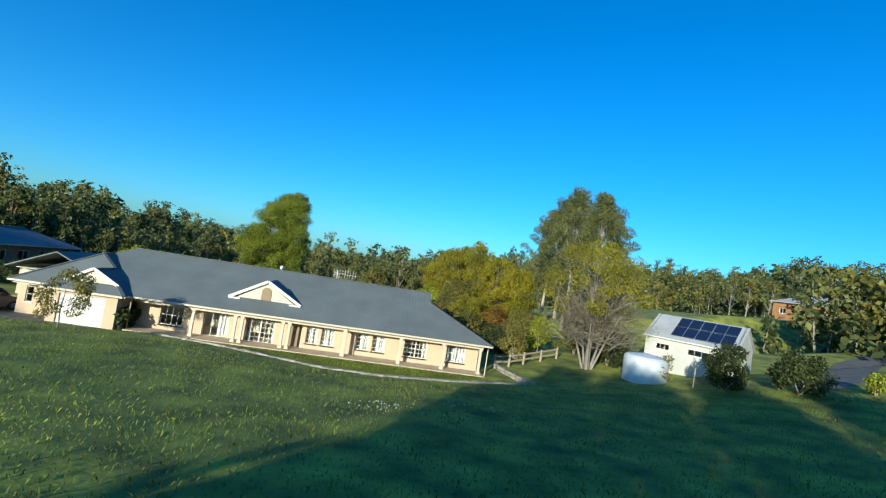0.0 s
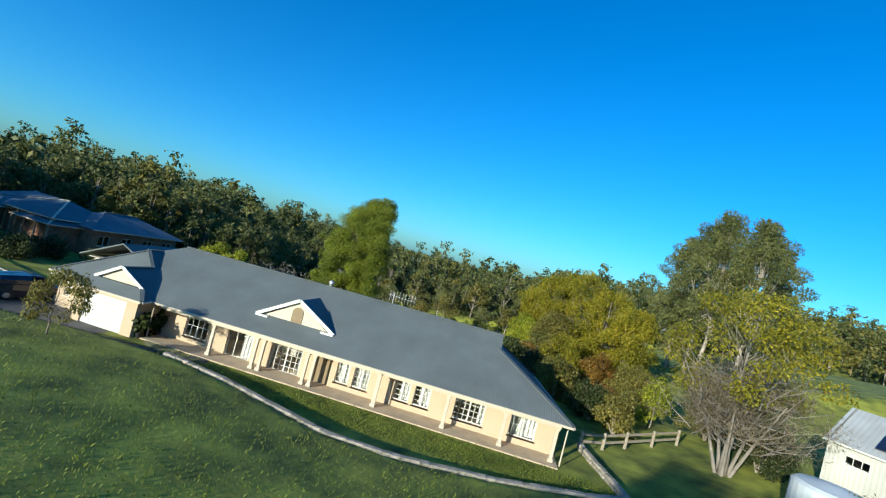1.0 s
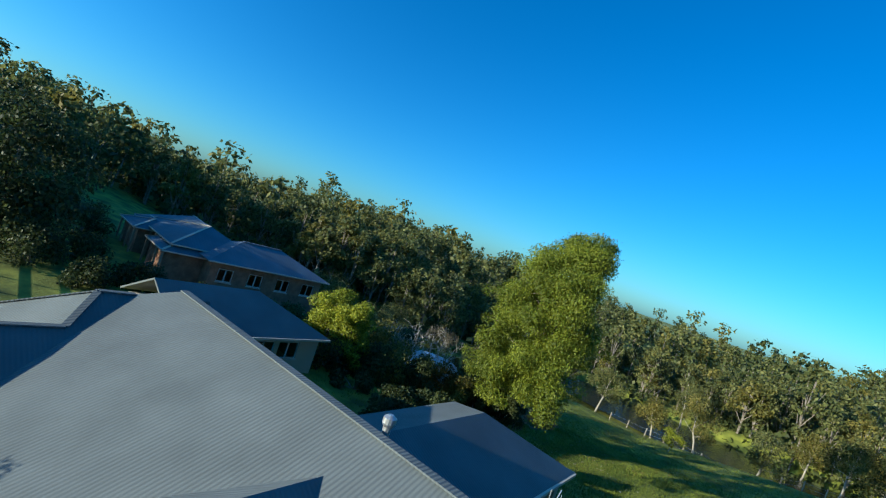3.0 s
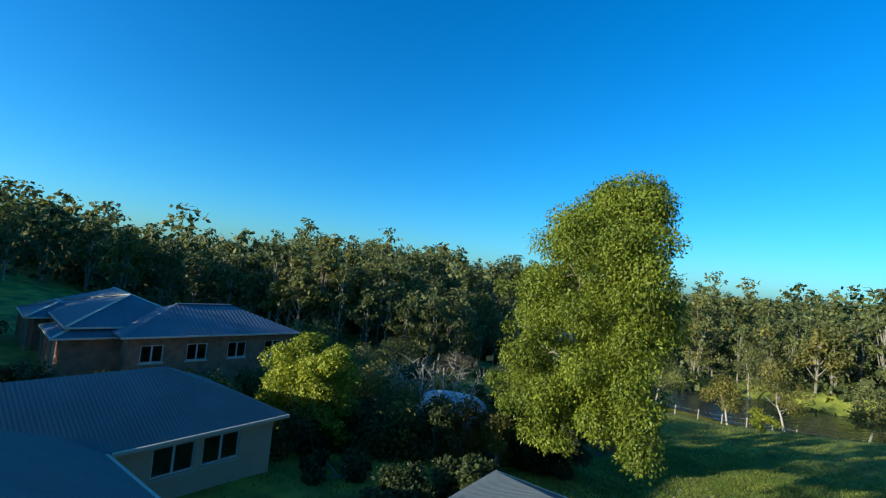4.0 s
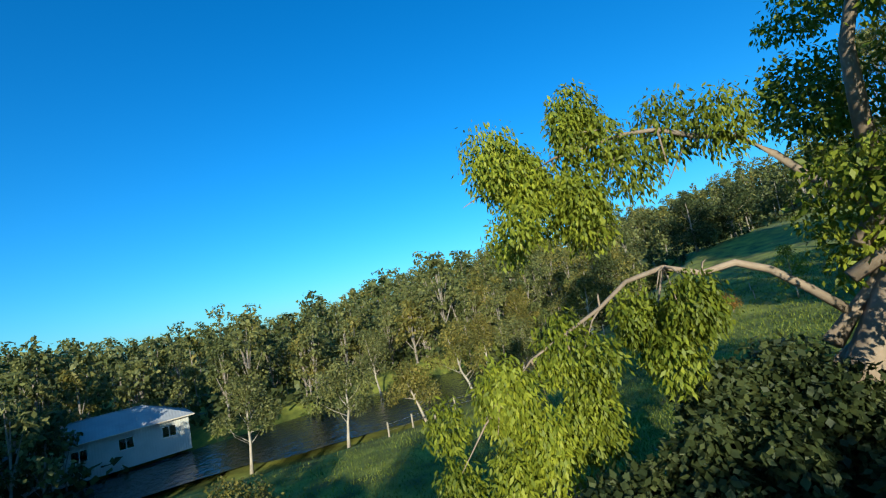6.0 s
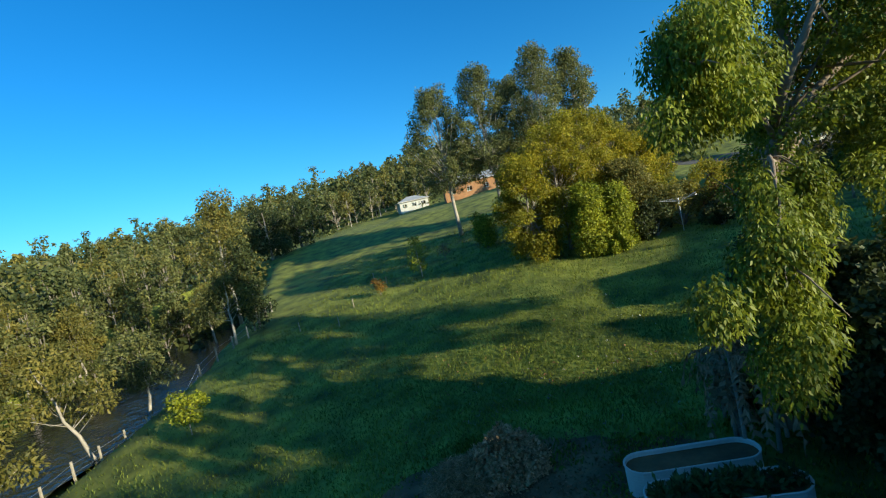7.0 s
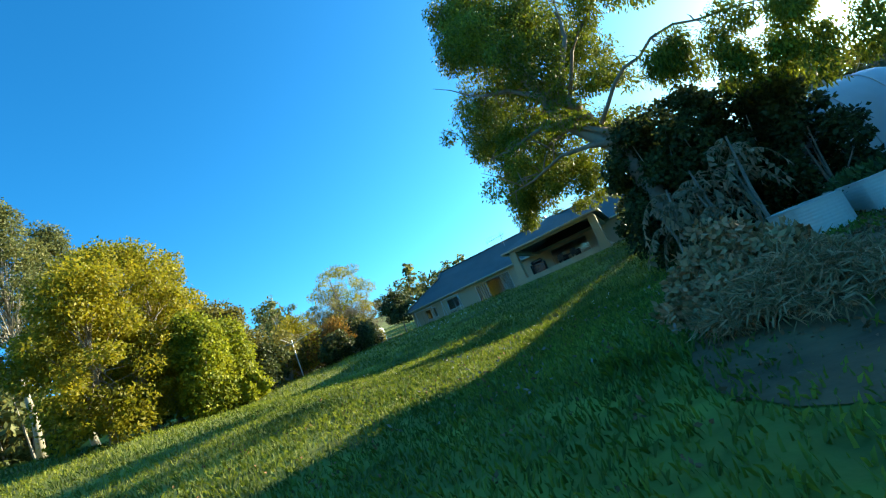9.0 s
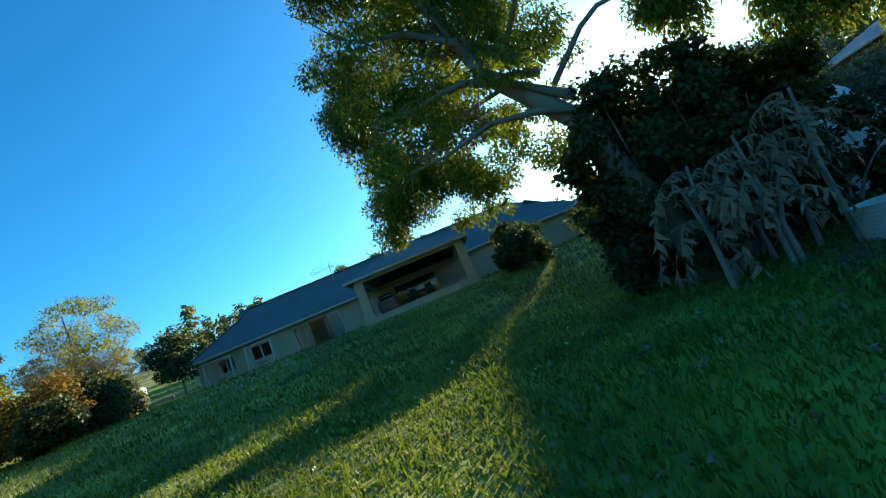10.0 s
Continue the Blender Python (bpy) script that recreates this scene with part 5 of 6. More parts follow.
# ---- neighbouring houses ----
def small_house(name, x, y, turn, L, D, H, label, wall="brick", roof="roof_blue", windows=5, pitch=0.42, posts=0, base=None, extra=()):
    """A single-storey hip-roofed house with windows on its long sides."""
    t = thing(name, 0, 0, 0, label, "house")
    z = ground_z(x, y) if base is None else base
    holes = []
    for k in range(windows):
        c = -L / 2 + L * (k + 0.5) / windows
        holes.append((c - 0.7, c + 0.7, 0.9, 2.1))
    for nm, d0, d1 in (("front_wall", -D / 2, -D / 2 + 0.2), ("back_wall", D / 2 - 0.2, D / 2)):
        bm = bmesh.new()
        wall_run(bm, "x", -L / 2, L / 2, d0, d1, -1.0, H, holes)
        part(nm, bm, M[wall], t)
    for d0, d1 in ((-L / 2, -L / 2 + 0.2), (L / 2 - 0.2, L / 2)):
        bm = bmesh.new()
        box(bm, d0, d1, -D / 2 + 0.2, D / 2 - 0.2, -1.0, H)
        part("end_wall", bm, M[wall], t)
    for a, b, s, h in holes:
        window("window", "x", a, b, -D / 2 + 0.1, s, h, 2, 1, -1, parent=t)
        window("window", "x", a, b, D / 2 - 0.1, s, h, 2, 1, 1, parent=t)
    o = 0.6
    R = H + pitch * (D / 2 + o)
    r = L / 2 - D / 2
    roof_sheet("roof", [[(-L / 2 - o, -D / 2 - o, H), (L / 2 + o, -D / 2 - o, H), (r, 0, R), (-r, 0, R)], [(L / 2 + o, D / 2 + o, H), (-L / 2 - o, D / 2 + o, H), (-r, 0, R), (r, 0, R)],
                        [(L / 2 + o, -D / 2 - o, H), (L / 2 + o, D / 2 + o, H), (r, 0, R)], [(-L / 2 - o, D / 2 + o, H), (-L / 2 - o, -D / 2 - o, H), (-r, 0, R)]], "", 0.1, t, roof, roof)
    for s in (-1, 1):
        bar("gutter", (-L / 2 - o, s * (D / 2 + o), H - 0.06), (L / 2 + o, s * (D / 2 + o), H - 0.06), 0.12, 0.12, "trim", t)
    bar("ridge_cap", (-r, 0, R + 0.03), (r, 0, R + 0.03), 0.35, 0.05, roof, t)
    for k in range(posts):
        px = -L / 2 + L * (k + 0.5) / posts
        bm = bmesh.new()
        box(bm, px - 0.08, px + 0.08, -D / 2 - o + 0.05, -D / 2 - o + 0.21, -0.8, H - 0.1, 0.01)
        part("post", bm, M["trim"], t)
    for ox, oy, l, d, h in extra:
        for nm, b in (("front_wall", (ox - l / 2, ox + l / 2, oy - d / 2, oy - d / 2 + 0.2)), ("back_wall", (ox - l / 2, ox + l / 2, oy + d / 2 - 0.2, oy + d / 2)),
                      ("end_wall", (ox - l / 2, ox - l / 2 + 0.2, oy - d / 2 + 0.2, oy + d / 2 - 0.2)), ("end_wall", (ox + l / 2 - 0.2, ox + l / 2, oy - d / 2 + 0.2, oy + d / 2 - 0.2))):
            bm = bmesh.new()
            box(bm, *b, -1.0, h)
            part(nm, bm, M[wall], t)
        k = min(l, d) / 2 + o
        R = h + 0.42 * k
        a0, a1, b0, b1 = ox - l / 2 - o, ox + l / 2 + o, oy - d / 2 - o, oy + d / 2 + o
        p, q = ((a0 + k, oy, R), (a1 - k, oy, R)) if l >= d else ((ox, b0 + k, R), (ox, b1 - k, R))
        if l >= d:
            fs = [[(a0, b0, h), (a1, b0, h), q, p], [(a1, b1, h), (a0, b1, h), p, q], [(a1, b0, h), (a1, b1, h), q], [(a0, b1, h), (a0, b0, h), p]]
        else:
            fs = [[(a0, b0, h), (a1, b0, h), p], [(a1, b1, h), (a0, b1, h), q], [(a1, b0, h), (a1, b1, h), q, p], [(a0, b1, h), (a0, b0, h), p, q]]
        roof_sheet("roof", fs, "", 0.1, t, roof, roof)
        if d > l:
            bar("gutter", (a0, b0, h - 0.06), (a0, b1, h - 0.06), 0.12, 0.12, "trim", t)
            for j in range(int(d / 1.5) + 1):
                py = b0 + 0.2 + (d + 2 * o - 0.4) * j / int(d / 1.5)
                bm = bmesh.new()
                box(bm, a0 + 0.1, a0 + 0.26, py - 0.08, py + 0.08, -0.8, h - 0.1, 0.01)
                part("post", bm, M["brick_pale"], t)
        bar("gutter", (a0, b0, h - 0.06), (a1, b0, h - 0.06), 0.12, 0.12, "trim", t)
        bar("gutter", (a1, b0, h - 0.06), (a1, b1, h - 0.06), 0.12, 0.12, "trim", t)
        for e, g in ((p, (a0, b0, h)), (p, (a0, b1, h)), (q, (a1, b0, h)), (q, (a1, b1, h))):
            if math.dist(p, q) > 0.3 or g[1] == b0:
                bar("hip_cap", (*e[:2], e[2] + 0.03), (*g[:2], g[2] + 0.03), 0.22, 0.04, "trim", t)
    t.matrix_world = pose(x, y, z, 0, 0, turn)
    return t


small_house("brick_house", -54.6, 24.0, 83, 11.6, 7.4, 2.8, "long brown brick house with a blue-grey roof and verandah", windows=4, base=0.7, pitch=0.4, extra=((-4.6, 5.4, 7.4, 13.0, 3.1), (-7.4, 0.6, 3.2, 4.6, 2.5), (-8.2, 8.4, 3.0, 5.0, 2.8)))
small_house("far_house", -52, 96, 10, 16, 8, 2.8, "white-roofed house beyond the pond among trees", "sheet", "roof_pale", 4)
small_house("timber_house", 84, 47, -82, 18, 9, 3.4, "orange timber house with a pale roof beyond the gums", "timber", "roof_pale", 4)
small_house("white_cottage", 100, 68, -70, 9, 6, 2.8, "white cottage at the far side of the paddock", "sheet", "roof_pale", 3)
small_house("far_house", 60, 150, 20, 10, 6, 2.5, "small white house among far trees", "sheet", "roof_pale", 3)

# ---- garden trees round the back ----
tree("dark_tree", 61, -59.0, 4.6, 11.2, 4.4, "broad dark evergreen tree beside the drive", "dark", "bark", n=26, clump=1.8, leaves=14000, size=0.34, low=0.14, girth=0.3, shape="round")
tree("dark_tree", 62, -72, 1.0, 11.5, 4.4, "broad evergreen tree with rusty tips by the drive", "olive", "bark", n=22, clump=1.7, leaves=10000, size=0.34, low=0.12, girth=0.28, shape="round")
for k, (x, y, h, w, mat, lab) in enumerate(((-39.6, 22.4, 6.0, 1.8, "bright", "yellow-green garden tree catching the sun"), (-37.2, 22.6, 5.8, 1.6, "bright", "yellow-green garden tree catching the sun"), (-41.6, 26.6, 4.8, 1.9, "bright", "yellow-green garden tree beside the wing"),
                                     (-43.6, 30.6, 4.0, 2.2, "olive", "round olive garden tree near the brick house"), (-44.0, 32.0, 3.4, 1.8, "rust", "russet-tipped garden shrub on the slope"))):
    tree("garden_tree", 70 + k, x, y, h, w, lab, mat, "bark", n=42, clump=0.68, leaves=17000, size=0.14, low=0.1, girth=0.12, shape="round", group="trees behind the house", aspect=0.4)
rngs = np.random.default_rng(90)
dark_spots = [(-27.4, 23.6, 2.0, 1.3, "dark"), (-28.6, 19.8, 2.2, 1.3, "dark"), (-33.6, 28.2, 3.6, 1.9, "dark"), (-33.4, 20.6, 1.0, 2.0, "dark"), (-27.4, 21.8, 2.6, 1.3, "dark"), (-35.8, 24.8, 2.8, 2.2, "dark"), (-28.2, 18.0, 1.8, 1.2, "dark"), (-32.8, 30.2, 3.8, 1.7, "rust"), (-31.0, 31.4, 3.8, 1.8, "olive"), (-38.6, 27.6, 4.6, 2.4, "olive"), (-39.0, 31.6, 3.8, 2.2, "dust"), (-38.6, 36.8, 5.0, 2.2, "olive"), (-47.0, 42.0, 3.2, 2.4, "dark"), (-37.2, 21.0, 2.0, 2.2, "dark"), (-37.4, 23.5, 2.4, 2.0, "dark"), (-36.5, 25.0, 2.0, 2.4, "kitchen_green"), (-35.6, 27.0, 3.6, 2.2, "olive"), (-41.2, 26.4, 2.2, 2.2, "dark"), (-34.6, 30.2, 3.4, 1.8, "rust"), (-44.6, 30.4, 3.2, 2.6, "olive"),
              (-48.6, 33.0, 3.4, 2.8, "olive"), (-52.5, 38.0, 3.6, 3.0, "gum_far"), (-47.6, 38.0, 2.6, 2.0, "dust"), (-55.0, 45.0, 3.6, 3.0, "gum_far"), (-48.4, 44.5, 2.8, 2.4, "dust"), (-42.0, 46.6, 1.8, 1.5, "rust"), (-42.2, 33.2, 3.0, 2.0, "dark"),
              (-47.4, 24.5, 1.9, 1.8, "kitchen_green"), (-48.0, 19.5, 1.6, 1.6, "rust"), (-50.5, 12.0, 1.8, 2.0, "dark"), (-46.5, 14.6, 2.0, 2.0, "dark"), (-57, 9.5, 2.0, 2.4, "dark"), (-47.6, 28.0, 2.0, 1.8, "kitchen_green"), (-45.6, 20.2, 2.0, 1.8, "kitchen_green"), (-66, 12, 3.0, 2.6, "dark"),
              (-58, 52, 4.0, 3.2, "gum_far"), (-62, 60, 4.4, 3.6, "gum_far"), (-52, 58, 3.4, 3.0, "dust"), (-46, 60, 3.0, 2.6, "gum_far"), (-40, 58, 2.8, 2.4, "olive"), (-66, 44, 4.2, 3.4, "gum_far"), (-72, 52, 4.6, 3.6, "gum_far"), (-60, 36, 3.2, 2.8, "dark"),
              (-67, 34, 3.0, 2.6, "olive"), (-72, 10, 3.4, 3.0, "dark"), (-53.6, 6.0, 3.0, 2.4, "dark"), (-57.0, 4.8, 4.2, 3.0, "dark"), (-60.5, 6.0, 5.0, 3.2, "dark"), (-64.0, 3.5, 3.0, 2.6, "olive"), (-50, 8.5, 1.8, 1.6, "dark")]
names = {"dark": "dense dark green shrub on the slope", "olive": "olive green shrub on the slope", "gum_far": "grey-green bushy scrub on the slope", "dust": "dry tawny scrub on the slope", "rust": "russet garden shrub with dry tips", "kitchen_green": "leafy green garden shrub"}
for k, (x, y, h, w, mat) in enumerate(dark_spots):
    shrub(100 + k, x, y, h, w, names[mat], mat, 3400, 0.2, 12, group="shrubs behind the house")


def bare_tree(seed, x, y, h, label, mat="dead_pale", n=16, group="bare trees by the pond"):
    """A leafless tree: trunk, spreading limbs and fine twigs."""
    rng = np.random.default_rng(seed)
    z = ground_z(x, y)
    t = thing("bare_tree", x, y, z, label, "tree", group)
    tips = []
    for k in range(n):
        a, f = k * 2.4 + rng.normal() * 0.3, (k + 0.5) / n
        s = h * 0.34 * (1 - 0.5 * f) * rng.uniform(0.5, 1.1)
        tips.append((x + s * math.cos(a), y + s * math.sin(a), z + h * (0.45 + 0.55 * f)))
    bm = bmesh.new()
    limbs(bm, rng, (x, y, z - 0.1), (x + rng.normal() * 0.3, y, z + 0.85 * h), 0.11, tips, 6, 0.25)
    part("trunk", bm, M[mat], t)
    bm = bmesh.new()
    for p in tips:
        for j in range(4):
            q = Vector(p).lerp(Vector((x, y, z + 0.5 * h)), rng.uniform(0, 0.45))
            e = q + Vector((rng.normal() * 0.4, rng.normal() * 0.4, rng.uniform(0.1, 0.7)))
            tube(bm, [q, q.lerp(e, 0.5) + Vector(rng.normal(size=3) * 0.05), e], [0.018, 0.012, 0.004], 4)
    tagged(part("brushwood", bm, M[mat], t), kind="stuff")


for k, (x, y, h) in enumerate(((-36.4, 30.4, 6.2), (-34.2, 29.8, 6.4), (-33.2, 30.6, 6.0), (-43.0, 35.0, 5.0))):
    bare_tree(140 + k, x, y, h, "bare pale winter tree beyond the garden tunnel")

# white garden tunnel
tun = thing("garden_tunnel", -35.6, 33.0, ground_z(-35.6, 33.0), "white domed garden tunnel between shrubs", "tunnel")
verts, faces = [], []
gzt = ground_z(-35.6, 33.0)
for i in range(13):
    v = -3.2 + 6.4 * i / 12
    s = math.sqrt(max(0, 1 - (v / 3.25) ** 4))
    for k in range(15):
        a = math.pi * k / 14
        verts.append((-35.6 + 0.93 * v + 0.36 * 1.9 * s * math.cos(a), 33.0 + 0.36 * v - 0.93 * 1.9 * s * math.cos(a), gzt - 0.2 + 3.9 * s * math.sin(a) ** 0.8))
for i in range(12):
    for k in range(14):
        a = i * 15 + k
        faces.append((a, a + 1, a + 16, a + 15))
mesh_object("cover", verts, faces, M["canvas"], tun, smooth=True)
for i in (2, 5, 8, 10):
    bm = bmesh.new()
    tube(bm, [Vector(verts[i * 15 + k]) * 1.0 + Vector((0, 0, 0.02)) for k in range(15)], [0.03] * 15, 5)
    part("hoop", bm, M["steel"], tun)

# trees standing along the pond
for k, (x, y, h, lean) in enumerate(((-15.5, 75.0, 9.5, (-2.0, 1.0)), (-8.6, 76.5, 8.5, (1.4, 0.6)), (-21.5, 75.6, 6.5, (-1.5, 1.0)), (-30, 74, 8, (1, 0)), (-0.5, 72.5, 8, (0.6, 0)), (22, 90, 9, (0, 1)), (-2, 96, 9, (1, 0)), (-20, 95, 10, (-1, 0)), (8, 99, 11, (0, 0)), (-38, 78, 9, (0.5, 0)), (30, 96, 10, (0, 0)))):
    tree("pond_gum", 150 + k, x, y, h, 2.9, "slim pale-trunked gum leaning over the pond bank", "gum_far" if k % 2 else "olive", "bark_pale", n=13, clump=1.1, leaves=3600, size=0.3, low=0.42, girth=0.16, lean=lean, group="gums along the pond", aspect=0.22)
tree("dark_tree", 165, 3.0, 71.5, 10.5, 1.9, "narrow dark conifer at the pond bank", "dark", "bark", n=20, clump=1.1, leaves=5000, size=0.26, low=0.1, girth=0.14, shape="cone")
tree("dark_tree", 166, 50, 92, 12, 5, "broad dark tree at the edge of the paddock", "dark", "bark", n=20, clump=2.2, leaves=6000, size=0.5, low=0.1, girth=0.3, shape="round")
tree("dark_tree", 167, 57, 88, 11, 5, "broad dark tree beside another at the paddock", "dark", "bark", n=20, clump=2.2, leaves=6000, size=0.5, low=0.1, girth=0.3, shape="round")
tree("dark_tree", 168, 7.0, 76, 16, 3.4, "tall light green poplar behind the pond", "olive", "bark_pale", n=22, clump=1.5, leaves=7000, size=0.32, low=0.3, girth=0.2)

# young trees on the back lawn
tree("sapling", 171, -17.9, 65.6, 3.0, 1.2, "yellow-green sapling with pale stems on the lawn", "bright", "bark_pale", n=12, clump=0.5, leaves=1500, size=0.16, low=0.35, girth=0.04, shape="round", group="saplings on the lawn", aspect=0.4)
tree("sapling", 172, 5.4, 53.2, 4.8, 1.3, "slim pale green sapling on the lawn", "bright", "bark_pale", n=16, clump=0.5, leaves=1800, size=0.2, low=0.2, girth=0.06, group="saplings on the lawn", aspect=0.2)
tree("sapling", 173, 11.0, 51.0, 2.0, 0.8, "small bare-looking sapling on the lawn", "dust", "dead", n=9, clump=0.35, leaves=400, size=0.16, low=0.3, girth=0.03, group="saplings on the lawn")
tree("sapling", 174, 3.0, 57.5, 1.9, 0.6, "small russet sapling on the lawn", "rust", "bark", n=9, clump=0.4, leaves=700, size=0.16, low=0.3, girth=0.03, shape="round", group="saplings on the lawn")
tree("sapling", 175, 30.0, 40.5, 2.6, 1.2, "young yellow-green tree near the big wattle", "bright", "bark", n=12, clump=0.6, leaves=2000, size=0.18, low=0.15, girth=0.05, shape="round", group="saplings on the lawn", aspect=0.4)
shrub(176, 9.6, 45.6, 4.2, 2.0, "yellow-green rounded bush on the lawn", "bright", 6000, 0.18, 12)
for k, (x, y) in enumerate(((1.0, 60.0), (-2.5, 64.5), (6.8, 57.6), (10.5, 60.0), (-4.0, 60.0))):
    sk = thing("tree_guard", x, y, ground_z(x, y), "short pale stake marking a young plant", "stake", "stakes in the paddock")
    bm = bmesh.new()
    tube(bm, [(x, y, ground_z(x, y) - 0.1), (x, y, ground_z(x, y) + 0.9)], [0.05, 0.045], 6)
    part("shaft", bm, M["wood"], sk)
# the wattle clump
for k, (x, y, h, w, mat) in enumerate(((-0.5, 41.0, 10.0, 3.0, "wattle"), (1.6, 37.6, 12.6, 3.6, "wattle"), (4.2, 34.2, 13.6, 3.6, "wattle"), (7.4, 31.0, 11.4, 3.4, "wattle"), (9.6, 27.4, 10.0, 3.0, "wattle"), (-2.0, 36.0, 6.6, 1.3, "bright"), (-1.2, 33.6, 5.6, 1.1, "bright"), (1.5, 31.5, 7.4, 2.4, "olive"))):
    tree("wattle_tree", 180 + k, x, y, h, w, "dense golden-green wattle on the edge of the lawn" if mat == "wattle" else "bright leafy tree in front of the wattles", mat, "bark", n=84, clump=0.88, leaves=25000, size=0.2, low=0.06, girth=0.16, shape="round", group="wattles by the lawn", aspect=0.3)
for k, (x, y, h, w, mat) in enumerate(((-3.2, 34.2, 1.8, 0.9, "bright"), (-1.0, 30.4, 3.4, 1.9, "dark"), (0.5, 27.4, 4.0, 2.3, "olive"), (-1.8, 24.0, 3.6, 2.0, "rust"), (-1.6, 20.8, 3.4, 1.8, "dark"), (4.0, 28.5, 5.4, 2.6, "wattle"), (-3.6, 26.0, 2.4, 1.4, "dark"), (0.6, 16.6, 4.2, 2.1, "olive"), (4.6, 9.2, 3.4, 1.7, "olive"), (3.4, 12.6, 3.2, 1.9, "dark"))):
    shrub(190 + k, x, y, h, w, names.get(mat, "leafy yellow-green shrub at the lawn edge"), mat, 3600, 0.2, 11, group="shrubs along the lawn")
tree("house_tree", 199, -4.6, 16.6, 4.8, 1.5, "small dark leafy tree at the corner of the house", "dark", "bark", n=14, clump=0.7, leaves=4000, size=0.2, low=0.35, girth=0.09, shape="round", aspect=0.4)


# ---- kitchen garden ----
patch("soil_patch", -31.2, 45.2, 4.6, 6.8, "soil", "bare dark soil scattered with dry leaves", "soil", 5)


def raised_bed(x, y, turn, L, W, H, label, greens=0, z=None):
    t = thing("raised_bed", 0, 0, 0, label, "raised bed", "raised beds in the garden")
    bm = bmesh.new()
    out, inn, seg = [], [], 10
    def oval(w, l):
        pts = []
        for k in range(seg + 1):
            a = -math.pi / 2 + math.pi * k / seg
            pts.append((l / 2 - w / 2 + w / 2 * math.cos(a), w / 2 * math.sin(a)))
        return pts + [(-px, -py) for px, py in pts]
    o, i = oval(W, L), oval(W - 0.08, L - 0.08)
    vo0 = [bm.verts.new((*p, 0)) for p in o]
    vo1 = [bm.verts.new((*p, H)) for p in o]
    vi1 = [bm.verts.new((*p, H)) for p in i]
    vi0 = [bm.verts.new((*p, 0)) for p in i]
    n = len(o)
    for k in range(n):
        j = (k + 1) % n
        bm.faces.new((vo0[k], vo0[j], vo1[j], vo1[k])), bm.faces.new((vo1[k], vo1[j], vi1[j], vi1[k])), bm.faces.new((vi1[k], vi1[j], vi0[j], vi0[k]))
    part("wall", bm, M["bed"], t)
    bm = bmesh.new()
    tube(bm, [(*p, H) for p in o] + [(*o[0], H)], [0.022] * (n + 1), 5)
    part("rim", bm, M["white"], t)
    bm = bmesh.new()
    f = bm.faces.new([bm.verts.new((*p, H - 0.12)) for p in i])
    part("soil", bm, M["soil"], t)
    if greens:
        rng = np.random.default_rng(greens)
        c = [(rng.uniform(-L / 2 + 0.3, L / 2 - 0.3), rng.uniform(-W / 3, W / 3), H + 0.04) for _ in range(40)]
        quads_object("greenery", leaf_quads(rng, c, np.full((40, 3), (0.2, 0.2, 0.16)), 1300, 0.22, -0.3, 0.1, 0.2), M["kitchen_green"], t)
    z = ground_z(x, y) - 0.03 if z is None else z
    t.matrix_world = pose(x, y, z, 0, 0, turn)
    return t


raised_bed(-31.0, 40.5, 90, 3.6, 1.05, 0.8, "oval cream steel raised bed with bare soil", 0)
raised_bed(-32.5, 40.3, 87, 3.8, 1.05, 0.8, "oval cream steel raised bed full of greens", 7)
raised_bed(-34.2, 40.2, 86, 3.8, 1.05, 0.8, "oval cream steel raised bed in deep shade", 9)

# heap of dry prunings
HX, HY = -28.4, 45.8
heap = thing("brush_heap", HX, HY, ground_z(HX, HY), "heap of dry leaves, twigs and prunings on the soil", "brush heap")
rngh = np.random.default_rng(15)
hz = ground_z(HX, HY)


def mound(cx, cy, wide, tall, n):
    """Centres of small clumps piled into a mound."""
    out = []
    for _ in range(n):
        a, q = rngh.uniform(0, 2 * math.pi), math.sqrt(rngh.random())
        out.append((cx + wide * q * math.cos(a), cy + wide * q * math.sin(a), hz + max(0.02, tall * (1 - q ** 1.6)) * rngh.uniform(0.45, 1.0)))
    return out


hc = mound(HX, HY, 1.45, 1.4, 90)
low = mound(HX - 0.4, HY + 1.4, 1.3, 0.6, 60)
tagged(quads_object("dry_foliage", leaf_quads(rngh, hc, np.full((90, 3), (0.3, 0.3, 0.2)), 17000, 0.15, 0.1, 0.1, 0.3), M["straw"], heap), kind="stuff")
tagged(quads_object("dry_hay", leaf_quads(rngh, low, np.full((60, 3), (0.4, 0.4, 0.14)), 12000, 0.2, 0.1, 0.1, 0.05), M["hay"], heap), kind="stuff")
bm = bmesh.new()
for _ in range(330):
    p = Vector((hc + low)[rngh.integers(150)]) + Vector((0, 0, 0.14))
    d = Vector((rngh.normal(), rngh.normal(), rngh.normal() * 0.3)).normalized() * rngh.uniform(0.2, 0.7)
    tube(bm, [p - d * 0.5, p + Vector(rngh.normal(size=3) * 0.05), p + d * 0.5], [0.012, 0.009, 0.004], 4)
tagged(part("brushwood", bm, M["straw"], heap), kind="stuff")
fz = thing("blue_tub", -30.9, 45.9, ground_z(-30.9, 45.9), "small bright blue plastic tub on the soil", "tub")
bm = bmesh.new()
z = ground_z(-30.9, 45.9)
tube(bm, [(-30.9, 45.9, z), (-30.9, 45.9, z + 0.2), (-30.9, 45.9, z + 0.22)], [0.1, 0.14, 0.15], 14)
part("bowl", bm, M["blue"], fz)
tp = thing("tarpaulin", -33.4, 48.4, ground_z(-33.4, 48.4), "crumpled blue-grey tarpaulin lying on the soil", "tarpaulin")
verts, faces = [], []
